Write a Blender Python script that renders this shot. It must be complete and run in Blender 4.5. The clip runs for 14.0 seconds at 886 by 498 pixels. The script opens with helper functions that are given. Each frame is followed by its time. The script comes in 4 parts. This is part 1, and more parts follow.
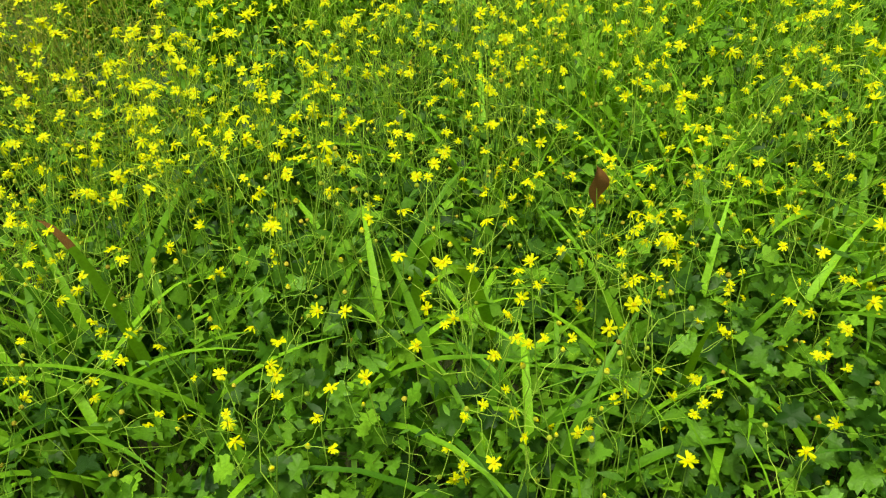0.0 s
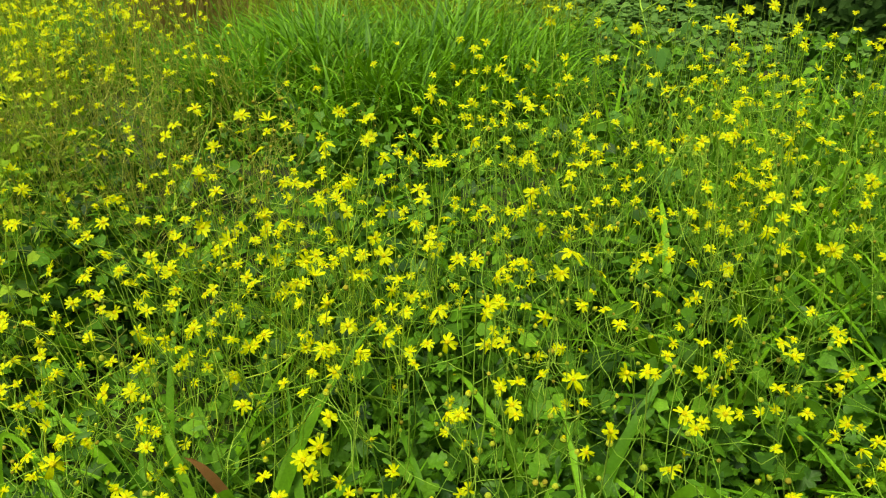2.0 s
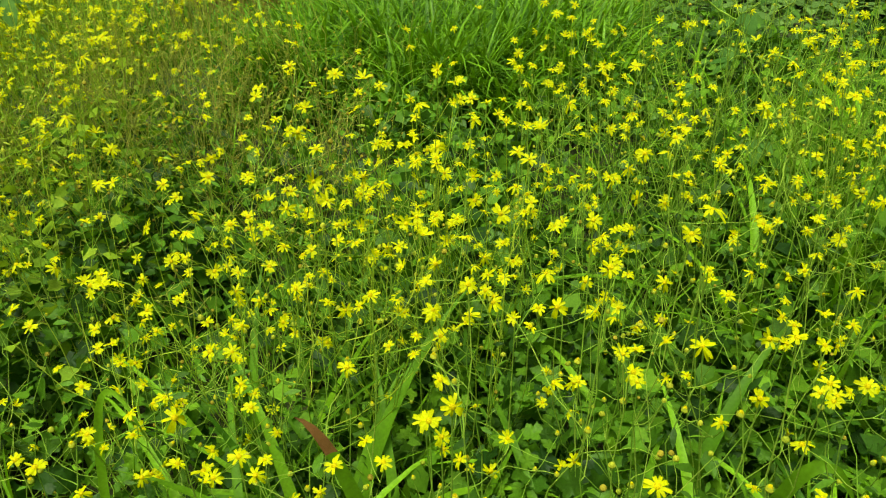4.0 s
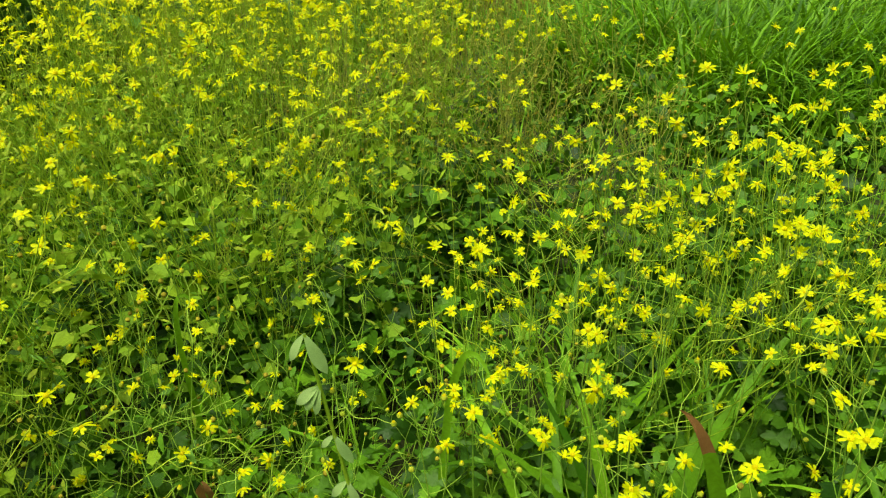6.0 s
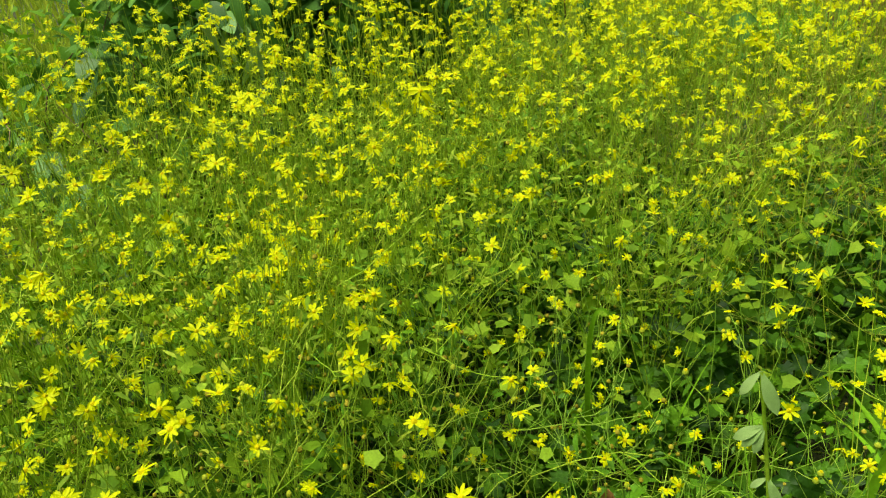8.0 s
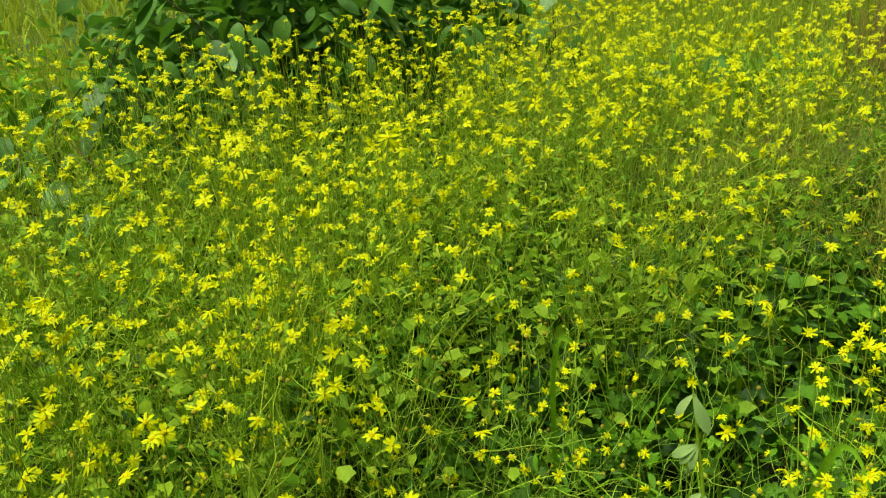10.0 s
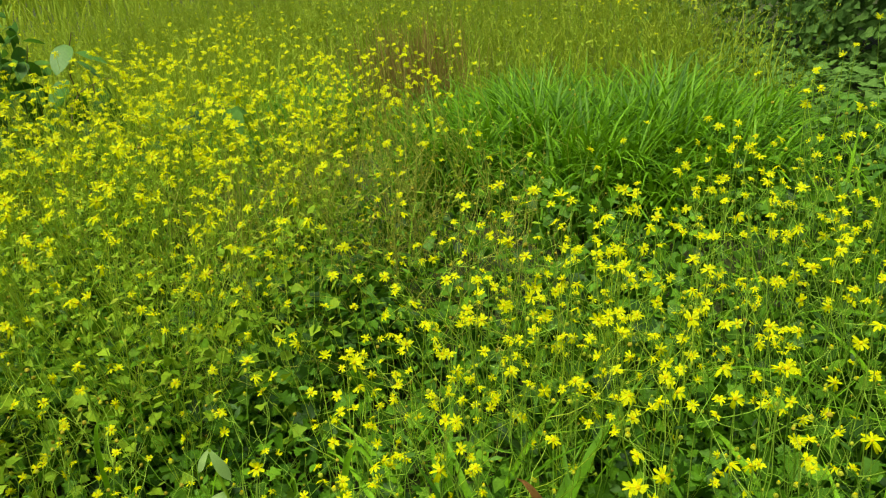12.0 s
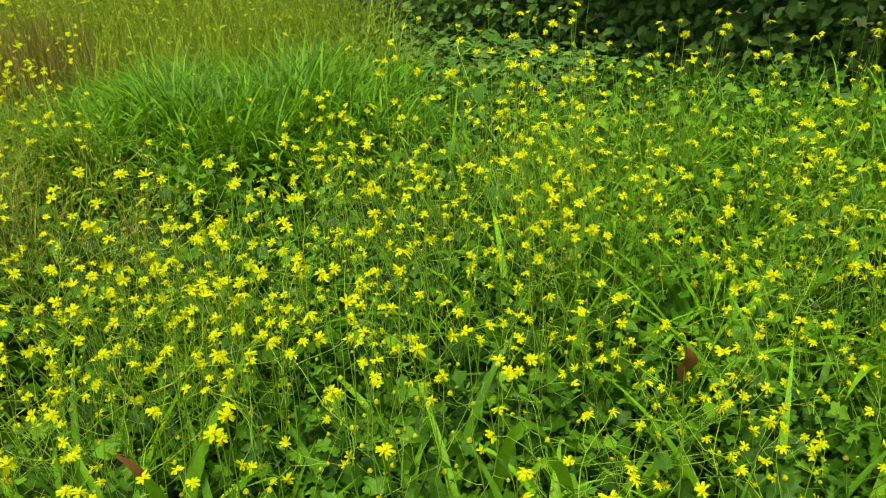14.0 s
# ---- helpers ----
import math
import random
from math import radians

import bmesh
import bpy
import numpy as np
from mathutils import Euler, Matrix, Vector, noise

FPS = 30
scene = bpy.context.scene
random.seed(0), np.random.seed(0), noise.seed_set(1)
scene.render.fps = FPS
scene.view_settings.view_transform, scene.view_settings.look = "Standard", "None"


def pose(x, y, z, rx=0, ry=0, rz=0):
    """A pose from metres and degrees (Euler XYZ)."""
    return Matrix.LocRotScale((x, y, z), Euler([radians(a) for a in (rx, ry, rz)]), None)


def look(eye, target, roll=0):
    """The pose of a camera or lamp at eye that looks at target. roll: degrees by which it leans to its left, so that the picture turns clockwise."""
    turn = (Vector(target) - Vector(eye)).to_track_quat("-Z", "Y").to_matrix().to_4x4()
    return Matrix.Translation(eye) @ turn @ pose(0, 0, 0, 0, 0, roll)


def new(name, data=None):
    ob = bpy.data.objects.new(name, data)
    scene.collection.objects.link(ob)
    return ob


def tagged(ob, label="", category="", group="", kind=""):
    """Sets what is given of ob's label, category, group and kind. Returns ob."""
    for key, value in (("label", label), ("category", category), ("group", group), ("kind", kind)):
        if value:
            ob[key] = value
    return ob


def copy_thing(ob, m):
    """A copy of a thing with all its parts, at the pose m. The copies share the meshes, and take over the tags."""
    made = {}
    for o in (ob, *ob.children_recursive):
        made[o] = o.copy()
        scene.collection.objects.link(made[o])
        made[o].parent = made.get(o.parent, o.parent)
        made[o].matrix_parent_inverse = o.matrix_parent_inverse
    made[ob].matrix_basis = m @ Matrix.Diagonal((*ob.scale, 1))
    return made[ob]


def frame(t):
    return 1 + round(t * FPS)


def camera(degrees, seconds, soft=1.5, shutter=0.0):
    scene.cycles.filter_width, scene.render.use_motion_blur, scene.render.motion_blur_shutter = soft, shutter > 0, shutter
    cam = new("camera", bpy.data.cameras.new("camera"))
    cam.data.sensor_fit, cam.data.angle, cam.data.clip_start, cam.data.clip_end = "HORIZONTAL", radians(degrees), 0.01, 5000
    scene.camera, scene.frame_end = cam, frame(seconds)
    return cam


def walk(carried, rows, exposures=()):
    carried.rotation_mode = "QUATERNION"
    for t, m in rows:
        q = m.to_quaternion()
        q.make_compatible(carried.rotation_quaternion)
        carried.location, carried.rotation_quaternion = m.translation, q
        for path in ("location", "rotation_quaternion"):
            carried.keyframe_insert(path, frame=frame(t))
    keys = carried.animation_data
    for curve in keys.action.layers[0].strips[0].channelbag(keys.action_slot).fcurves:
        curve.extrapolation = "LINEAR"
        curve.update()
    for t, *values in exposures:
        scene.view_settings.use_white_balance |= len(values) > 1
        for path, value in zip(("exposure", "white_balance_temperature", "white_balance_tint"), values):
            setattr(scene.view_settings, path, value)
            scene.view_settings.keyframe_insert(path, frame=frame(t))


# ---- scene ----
cam = camera(59.8, 14.0, soft=1.2)
PATH = [
    (0, (0.026, 0.083, 1.290), (-0.044, 1.729, 0.157), -2.3),
    (0.5, (-0.094, 0.281, 1.311), (-0.190, 1.933, 0.189), -2.7),
    (1, (-0.140, 0.419, 1.333), (-0.285, 2.074, 0.219), -3.0),
    (1.5, (-0.200, 0.455, 1.317), (-0.369, 2.127, 0.232), -1.3),
    (2, (-0.270, 0.479, 1.312), (-0.494, 2.209, 0.334), -1.5),
    (2.2, (-0.290, 0.488, 1.294), (-0.518, 2.223, 0.325), -1.7),
    (4.3, (-0.406, 0.485, 1.268), (-0.771, 2.167, 0.250), -2.3),
    (4.5, (-0.437, 0.473, 1.269), (-0.844, 2.146, 0.251), -2.3),
    (5, (-0.500, 0.460, 1.268), (-1.057, 2.093, 0.256), -2.6),
    (5.5, (-0.544, 0.439, 1.264), (-1.217, 2.036, 0.265), -3.1),
    (6, (-0.595, 0.407, 1.259), (-1.408, 1.944, 0.271), -3.5),
    (6.5, (-0.643, 0.372, 1.263), (-1.614, 1.824, 0.288), -4.1),
    (7, (-0.696, 0.324, 1.264), (-1.848, 1.654, 0.312), -4.9),
    (7.5, (-0.730, 0.278, 1.277), (-2.047, 1.472, 0.360), -5.6),
    (7.7, (-0.737, 0.263, 1.285), (-2.111, 1.405, 0.387), -5.9),
    (9.8, (-0.648, 0.216, 1.335), (-2.137, 1.277, 0.525), -5.9),
    (10, (-0.628, 0.235, 1.339), (-2.074, 1.356, 0.532), -5.7),
    (10.5, (-0.559, 0.278, 1.362), (-1.833, 1.585, 0.543), -5.0),
    (11, (-0.497, 0.321, 1.392), (-1.562, 1.806, 0.580), -4.3),
    (11.5, (-0.472, 0.299, 1.415), (-1.324, 1.912, 0.596), -4.8),
    (12, (-0.435, 0.274, 1.421), (-1.084, 1.976, 0.594), -5.3),
    (12.5, (-0.411, 0.258, 1.410), (-0.877, 2.006, 0.559), -4.8),
    (13, (-0.394, 0.244, 1.410), (-0.737, 2.014, 0.543), -4.3),
    (13.5, (-0.321, 0.230, 1.406), (-0.448, 2.018, 0.519), -3.4),
    (14, (-0.226, 0.208, 1.408), (-0.117, 1.987, 0.501), -2.9),
]
walk(cam, [(t, look(eye, target, roll)) for t, eye, target, roll in PATH], [(0, 0.66, 6900, -2), (1.5, 0.44, 6900, -2), (4.5, 0.49, 6900, -2), (7.5, 0.55, 6900, -2), (10.5, 0.48, 6900, -2), (12.5, 0.46, 6900, -2), (14, 0.48, 6900, -2)])

# ---- world, sun, exposure ----
SUN_AZ, SUN_EL = -150.0, 76.0
world = bpy.data.worlds.new("sky")
scene.world = world
world.use_nodes = True
wn = world.node_tree
sky = wn.nodes.new("ShaderNodeTexSky")
sky.sky_type, sky.sun_disc = "NISHITA", False
sky.sun_elevation, sky.sun_rotation = radians(SUN_EL), radians(SUN_AZ)
sky.air_density, sky.dust_density, sky.ozone_density = 0.8, 8.0, 0.2
wn.nodes["Background"].inputs["Strength"].default_value = 0.080
wn.links.new(sky.outputs["Color"], wn.nodes["Background"].inputs["Color"])
sun_data = bpy.data.lights.new("sun", "SUN")
sun_data.energy, sun_data.angle, sun_data.color = 3.4, radians(22), (1.0, 0.95, 0.82)
sun = new("sun", sun_data)
sun_way = Vector((math.sin(radians(SUN_AZ)) * math.cos(radians(SUN_EL)), math.cos(radians(SUN_AZ)) * math.cos(radians(SUN_EL)), math.sin(radians(SUN_EL))))
sun.matrix_world = look(sun_way * 30, (0, 0, 0))

rng = np.random.default_rng(7)


# ---- materials ----
def plant_material(name, low, high, glow=None, glow_share=0.3, rough=0.5, gloss=0.35, grain=60.0, bump=0.25, spread=0.5):
    """A leaf, stem or petal: colour varied from piece to piece and in patches, light passing through by glow_share."""
    m = bpy.data.materials.new(name)
    m.use_nodes = True
    nt = m.node_tree
    n, l = nt.nodes, nt.links
    bsdf = n["Principled BSDF"]
    bsdf.inputs["Roughness"].default_value = rough
    bsdf.inputs["Specular IOR Level"].default_value = gloss
    info, geo, tc = n.new("ShaderNodeObjectInfo"), n.new("ShaderNodeNewGeometry"), n.new("ShaderNodeTexCoord")
    add = n.new("ShaderNodeMath")
    add.operation = "ADD"
    l.new(info.outputs["Random"], add.inputs[0])
    l.new(geo.outputs["Random Per Island"], add.inputs[1])
    fr = n.new("ShaderNodeMath")
    fr.operation = "FRACT"
    l.new(add.outputs[0], fr.inputs[0])
    big, fine = n.new("ShaderNodeTexNoise"), n.new("ShaderNodeTexNoise")
    big.inputs["Scale"].default_value, big.inputs["Detail"].default_value = grain * 0.25, 3
    fine.inputs["Scale"].default_value, fine.inputs["Detail"].default_value = grain * 5, 2
    for t in (big, fine):
        l.new(tc.outputs["Object"], t.inputs["Vector"])
    mixf = n.new("ShaderNodeMix")
    mixf.inputs[0].default_value = 1 - spread
    l.new(fr.outputs[0], mixf.inputs[2])
    l.new(big.outputs["Fac"], mixf.inputs[3])
    ramp = n.new("ShaderNodeValToRGB")
    ramp.color_ramp.elements[0].position, ramp.color_ramp.elements[1].position = 0.15, 0.85
    ramp.color_ramp.elements[0].color, ramp.color_ramp.elements[1].color = (*low, 1), (*high, 1)
    l.new(mixf.outputs[0], ramp.inputs[0])
    hsv = n.new("ShaderNodeHueSaturation")
    vary = n.new("ShaderNodeMapRange")
    vary.inputs["To Min"].default_value, vary.inputs["To Max"].default_value = 0.55, 1.45
    l.new(fine.outputs["Fac"], vary.inputs["Value"])
    l.new(vary.outputs[0], hsv.inputs["Value"])
    l.new(ramp.outputs[0], hsv.inputs["Color"])
    l.new(hsv.outputs[0], bsdf.inputs["Base Color"])
    bmp = n.new("ShaderNodeBump")
    bmp.inputs["Strength"].default_value, bmp.inputs["Distance"].default_value = bump, 0.002
    l.new(fine.outputs["Fac"], bmp.inputs["Height"])
    l.new(bmp.outputs[0], bsdf.inputs["Normal"])
    if glow:
        tr, mx, tint = n.new("ShaderNodeBsdfTranslucent"), n.new("ShaderNodeMixShader"), n.new("ShaderNodeMix")
        tint.data_type = "RGBA"
        tint.inputs[0].default_value = 0.6
        l.new(hsv.outputs[0], tint.inputs[6])
        tint.inputs[7].default_value = (*glow, 1)
        l.new(tint.outputs[2], tr.inputs["Color"])
        mx.inputs[0].default_value = glow_share
        l.new(bsdf.outputs[0], mx.inputs[1])
        l.new(tr.outputs[0], mx.inputs[2])
        l.new(mx.outputs[0], n["Material Output"].inputs["Surface"])
    return m


M_PETAL = plant_material("petal_yellow", (0.50, 0.55, 0.006), (0.68, 0.75, 0.010), (0.66, 0.75, 0.005), 0.38, 0.6, 0.12, 80, 0.15)
M_DISC = plant_material("disc_yellow", (0.50, 0.43, 0.006), (0.68, 0.60, 0.008), None, 0, 0.8, 0.1, 300, 0.8)
M_BUD = plant_material("bud_green", (0.19, 0.27, 0.014), (0.42, 0.46, 0.03), None, 0, 0.65, 0.15, 200, 0.5)
M_STEM = plant_material("stem_green", (0.19, 0.40, 0.03), (0.43, 0.62, 0.075), (0.40, 0.58, 0.06), 0.28, 0.6, 0.15, 50, 0.2)
M_STEM_YELLOW = plant_material("stem_yellowing", (0.22, 0.42, 0.018), (0.52, 0.66, 0.06), (0.48, 0.64, 0.04), 0.3, 0.6, 0.15, 50, 0.2)
# low end darkened, so the colour carries shade of the gaps under the flowers
M_LEAF = plant_material("lobed_leaf_shade_green", (0.014, 0.050, 0.004), (0.100, 0.245, 0.012), (0.13, 0.32, 0.010), 0.24, 0.5, 0.2, 50, 0.5, 0.8)
M_LEAF_LIGHT = plant_material("lobed_leaf_light_green", (0.045, 0.13, 0.008), (0.17, 0.36, 0.020), (0.20, 0.42, 0.012), 0.32, 0.6, 0.12, 50, 0.4, 0.85)
M_GRASS = plant_material("grass_green", (0.045, 0.14, 0.006), (0.21, 0.45, 0.016), (0.24, 0.50, 0.010), 0.32, 0.55, 0.18, 40, 0.2, 0.75)
# brighter than the other grass, making up for light the blades' faces miss
M_BLADE = plant_material("broad_blade_lit_green", (0.11, 0.27, 0.010), (0.24, 0.48, 0.020), (0.28, 0.54, 0.014), 0.34, 0.5, 0.2, 30, 0.2, 0.6)
# darker copy of the grass green, shade of the mound put into its colour
M_MOUND = plant_material("mound_grass_shaded", (0.034, 0.11, 0.005), (0.165, 0.37, 0.012), (0.20, 0.44, 0.010), 0.28, 0.5, 0.2, 40, 0.2, 0.75)
M_HAY = plant_material("tall_grass_yellow_green", (0.095, 0.215, 0.010), (0.41, 0.50, 0.046), (0.45, 0.56, 0.03), 0.32, 0.65, 0.12, 30, 0.2)
M_DRY = plant_material("dry_grass_brown", (0.19, 0.13, 0.04), (0.42, 0.33, 0.10), (0.4, 0.28, 0.06), 0.2, 0.8, 0.1, 30, 0.3)
M_BROWN = plant_material("withered_leaf_brown", (0.20, 0.08, 0.025), (0.46, 0.25, 0.08), (0.50, 0.24, 0.06), 0.3, 0.75, 0.12, 260, 0.8, 0.25)
M_PALE = plant_material("pale_leaf_underside", (0.24, 0.40, 0.11), (0.34, 0.50, 0.17), (0.3, 0.5, 0.08), 0.2, 0.65, 0.2, 60, 0.3)
M_SHRUB = plant_material("shrub_leaf_green", (0.035, 0.115, 0.012), (0.12, 0.27, 0.035), (0.14, 0.34, 0.02), 0.25, 0.62, 0.14, 25, 0.4)
M_HEDGE = plant_material("hedge_leaf_green", (0.060, 0.135, 0.030), (0.165, 0.300, 0.065), (0.15, 0.32, 0.03), 0.3, 0.75, 0.06, 25, 0.4)
# lighter, yellower leaf green: sunlight on the foliage put into its colour
M_YELLOW_GREEN = plant_material("sunlit_yellow_green_leaf", (0.085, 0.20, 0.010), (0.30, 0.46, 0.028), (0.34, 0.52, 0.02), 0.35, 0.6, 0.12, 50, 0.3, 0.8)
M_STRAW = plant_material("straw_stalk", (0.24, 0.31, 0.035), (0.52, 0.54, 0.10), (0.5, 0.52, 0.06), 0.25, 0.7, 0.12, 40, 0.3)
M_SPENT = plant_material("spent_head_olive", (0.17, 0.15, 0.012), (0.40, 0.36, 0.03), None, 0, 0.75, 0.12, 200, 0.6)
M_WOOD = plant_material("woody_stem_brown", (0.09, 0.07, 0.035), (0.18, 0.13, 0.07), None, 0, 0.85, 0.1, 60, 0.8)


def veined(m, dense=9.0):
    """Adds a midrib and slanting side veins to the material of single leaves one unit long."""
    n, l = m.node_tree.nodes, m.node_tree.links
    bsdf = n["Principled BSDF"]
    tc, sep = n.new("ShaderNodeTexCoord"), n.new("ShaderNodeSeparateXYZ")
    l.new(tc.outputs["Object"], sep.inputs[0])

    def op(kind, a, b=None):
        q = n.new("ShaderNodeMath")
        q.operation = kind
        for k, value in enumerate((a, b)):
            if value is None:
                continue
            if isinstance(value, float):
                q.inputs[k].default_value = value
            else:
                l.new(value, q.inputs[k])
        return q.outputs[0]

    across = op("ABSOLUTE", sep.outputs[0])
    slant = op("SUBTRACT", sep.outputs[1], op("MULTIPLY", across, 0.8))
    wave = op("ABSOLUTE", op("SINE", op("MULTIPLY", slant, dense * math.pi)))
    lines = op("SUBTRACT", 1.0, op("MINIMUM", op("MULTIPLY", wave, 3.5), 1.0))
    rib = op("SUBTRACT", 1.0, op("MINIMUM", op("MULTIPLY", across, 55.0), 1.0))
    vein = op("MAXIMUM", op("MULTIPLY", lines, 0.6), rib)
    old = bsdf.inputs["Base Color"].links[0].from_socket
    mix = n.new("ShaderNodeMix")
    mix.data_type = "RGBA"
    l.new(op("MULTIPLY", vein, 0.14), mix.inputs[0])
    l.new(old, mix.inputs[6])
    mix.inputs[7].default_value = (0.22, 0.38, 0.08, 1)
    l.new(mix.outputs[2], bsdf.inputs["Base Color"])
    bump = n.new("ShaderNodeBump")
    bump.invert = True
    bump.inputs["Strength"].default_value, bump.inputs["Distance"].default_value = 0.12, 0.002
    l.new(op("MAXIMUM", wave, 0.0), bump.inputs["Height"])
    l.new(bsdf.inputs["Normal"].links[0].from_socket, bump.inputs["Normal"])
    l.new(bump.outputs[0], bsdf.inputs["Normal"])
    return m


M_SHRUB_LEAF = veined(plant_material("veined_shrub_leaf", (0.028, 0.095, 0.012), (0.11, 0.27, 0.030), (0.14, 0.34, 0.02), 0.22, 0.5, 0.28, 4, 0.2, 0.65))


def soil_material():
    m = bpy.data.materials.new("soil_with_litter")
    m.use_nodes = True
    n, l = m.node_tree.nodes, m.node_tree.links
    tc = n.new("ShaderNodeTexCoord")
    a, b = n.new("ShaderNodeTexNoise"), n.new("ShaderNodeTexNoise")
    a.inputs["Scale"].default_value, a.inputs["Detail"].default_value = 1.3, 6
    b.inputs["Scale"].default_value, b.inputs["Detail"].default_value = 45, 5
    for t in (a, b):
        l.new(tc.outputs["Object"], t.inputs["Vector"])
    r1, r2, mx = n.new("ShaderNodeValToRGB"), n.new("ShaderNodeValToRGB"), n.new("ShaderNodeMix")
    r1.color_ramp.elements[0].color, r1.color_ramp.elements[1].color = (0.010, 0.006, 0.003, 1), (0.038, 0.023, 0.011, 1)
    r2.color_ramp.elements[0].color, r2.color_ramp.elements[1].color = (0.022, 0.050, 0.004, 1), (0.07, 0.12, 0.010, 1)
    r1.color_ramp.elements[0].position, r1.color_ramp.elements[1].position = 0.3, 0.75
    l.new(b.outputs["Fac"], r1.inputs[0])
    l.new(b.outputs["Fac"], r2.inputs[0])
    mx.data_type = "RGBA"
    l.new(a.outputs["Fac"], mx.inputs[0])
    l.new(r1.outputs[0], mx.inputs[6])
    l.new(r2.outputs[0], mx.inputs[7])
    bsdf = n["Principled BSDF"]
    bsdf.inputs["Roughness"].default_value = 0.95
    l.new(mx.outputs[2], bsdf.inputs["Base Color"])
    bmp = n.new("ShaderNodeBump")
    bmp.inputs["Distance"].default_value = 0.02
    l.new(b.outputs["Fac"], bmp.inputs["Height"])
    l.new(bmp.outputs[0], bsdf.inputs["Normal"])
    return m


M_SOIL = soil_material()


# ---- mesh helpers ----
def mesh_of(name, verts, faces, mats, slots=None, smooth=True):
    """A mesh from an array of corners and a list of face arrays (each k x 3 or k x 4), one material a face array or as slots say."""
    me = bpy.data.meshes.new(name)
    faces = [np.asarray(f, dtype=np.int32) for f in faces if len(f)]
    loops = np.concatenate([f.ravel() for f in faces])
    sizes = np.concatenate([np.full(len(f), f.shape[1], dtype=np.int32) for f in faces])
    me.vertices.add(len(verts))
    me.vertices.foreach_set("co", np.asarray(verts, dtype=np.float32).ravel())
    me.loops.add(len(loops))
    me.loops.foreach_set("vertex_index", loops)
    me.polygons.add(len(sizes))
    me.polygons.foreach_set("loop_start", np.concatenate([[0], np.cumsum(sizes)[:-1]]).astype(np.int32))
    for m in mats:
        me.materials.append(m)
    if slots is not None:
        me.polygons.foreach_set("material_index", np.concatenate([np.full(len(f), s, dtype=np.int32) for f, s in zip(faces, slots)]))
    me.update(calc_edges=True)
    me.polygons.foreach_set("use_smooth", np.full(len(sizes), smooth))
    return me


def part(name, mesh, parent, m=None, label=""):
    ob = new(name, mesh)
    ob.parent = parent
    if m is not None:
        ob.matrix_basis = m
    return tagged(ob, label)


def ground_z(x, y):
    return 0.025 * np.sin(1.7 * x + 0.6) * np.cos(1.3 * y) + 0.015 * np.sin(4.1 * x + 2.2 * y)


def unit(v):
    return v / np.maximum(np.linalg.norm(v, axis=-1, keepdims=True), 1e-9)


def turns(normal, heading):
    """Turning matrices whose z goes along normal and whose y leans to heading."""
    z = unit(normal)
    x = unit(np.cross(heading, z))
    return np.stack([x, np.cross(z, x), z], axis=-1)


def scatter(tmpl, faces, pos, rot, scale):
    """Copies of a small shape, joined: corners and face arrays."""
    v = np.einsum("nij,kj->nki", rot * np.asarray(scale)[:, None, None], tmpl) + pos[:, None, :]
    off = np.arange(len(pos))[:, None, None] * len(tmpl)
    return v.reshape(-1, 3), [(np.asarray(f)[None] + off).reshape(-1, np.asarray(f).shape[1]) for f in faces]


def joined(pieces):
    """Several (corners, face arrays) as one."""
    vs, fs, off = [], [], 0
    for v, f in pieces:
        vs.append(v)
        fs += [np.asarray(a) + off for a in f]
        off += len(v)
    return np.concatenate(vs), fs


def blades(base, heading, length, width, lean, bend, rows=6, fold=0.25, dip=0.0):
    """Grass blades: folded strips that rise from base, lean to heading (radians from upright) and bend over towards the tip."""
    n = len(base)
    s = np.linspace(0, 1, rows + 1)
    ang = lean[:, None] + bend[:, None] * s[None] ** 1.6
    h = np.stack([np.cos(heading), np.sin(heading), np.zeros(n)], -1)
    side = np.stack([-np.sin(heading), np.cos(heading), np.zeros(n)], -1)
    step = (length / rows)[:, None]
    out = np.concatenate([np.zeros((n, 1)), np.cumsum(np.sin(ang[:, :-1]) * step, 1)], 1)
    up = np.concatenate([np.zeros((n, 1)), np.cumsum(np.cos(ang[:, :-1]) * step, 1)], 1)
    mid = base[:, None] + h[:, None] * out[..., None] + np.array([0, 0, 1.0]) * up[..., None]
    w = width[:, None] * 0.5 * np.clip(np.minimum(0.35 + 2.6 * s, 1.0) * (1 - s ** 2.4), 0.02, 1)[None]
    nrm = -h[:, None] * np.cos(ang)[..., None] + np.array([0, 0, 1.0]) * np.sin(ang)[..., None]
    lift = nrm * (w * fold)[..., None]
    v = np.stack([mid - side[:, None] * w[..., None] + lift, mid, mid + side[:, None] * w[..., None] + lift], 2)
    k = rows + 1
    r = np.arange(rows)[:, None] * 3
    q = np.concatenate([np.array([[0, 1, 4, 3]]) + r, np.array([[1, 2, 5, 4]]) + r])
    off = np.arange(n)[:, None, None] * (k * 3)
    return v.reshape(-1, 3), [(q[None] + off).reshape(-1, 4)]


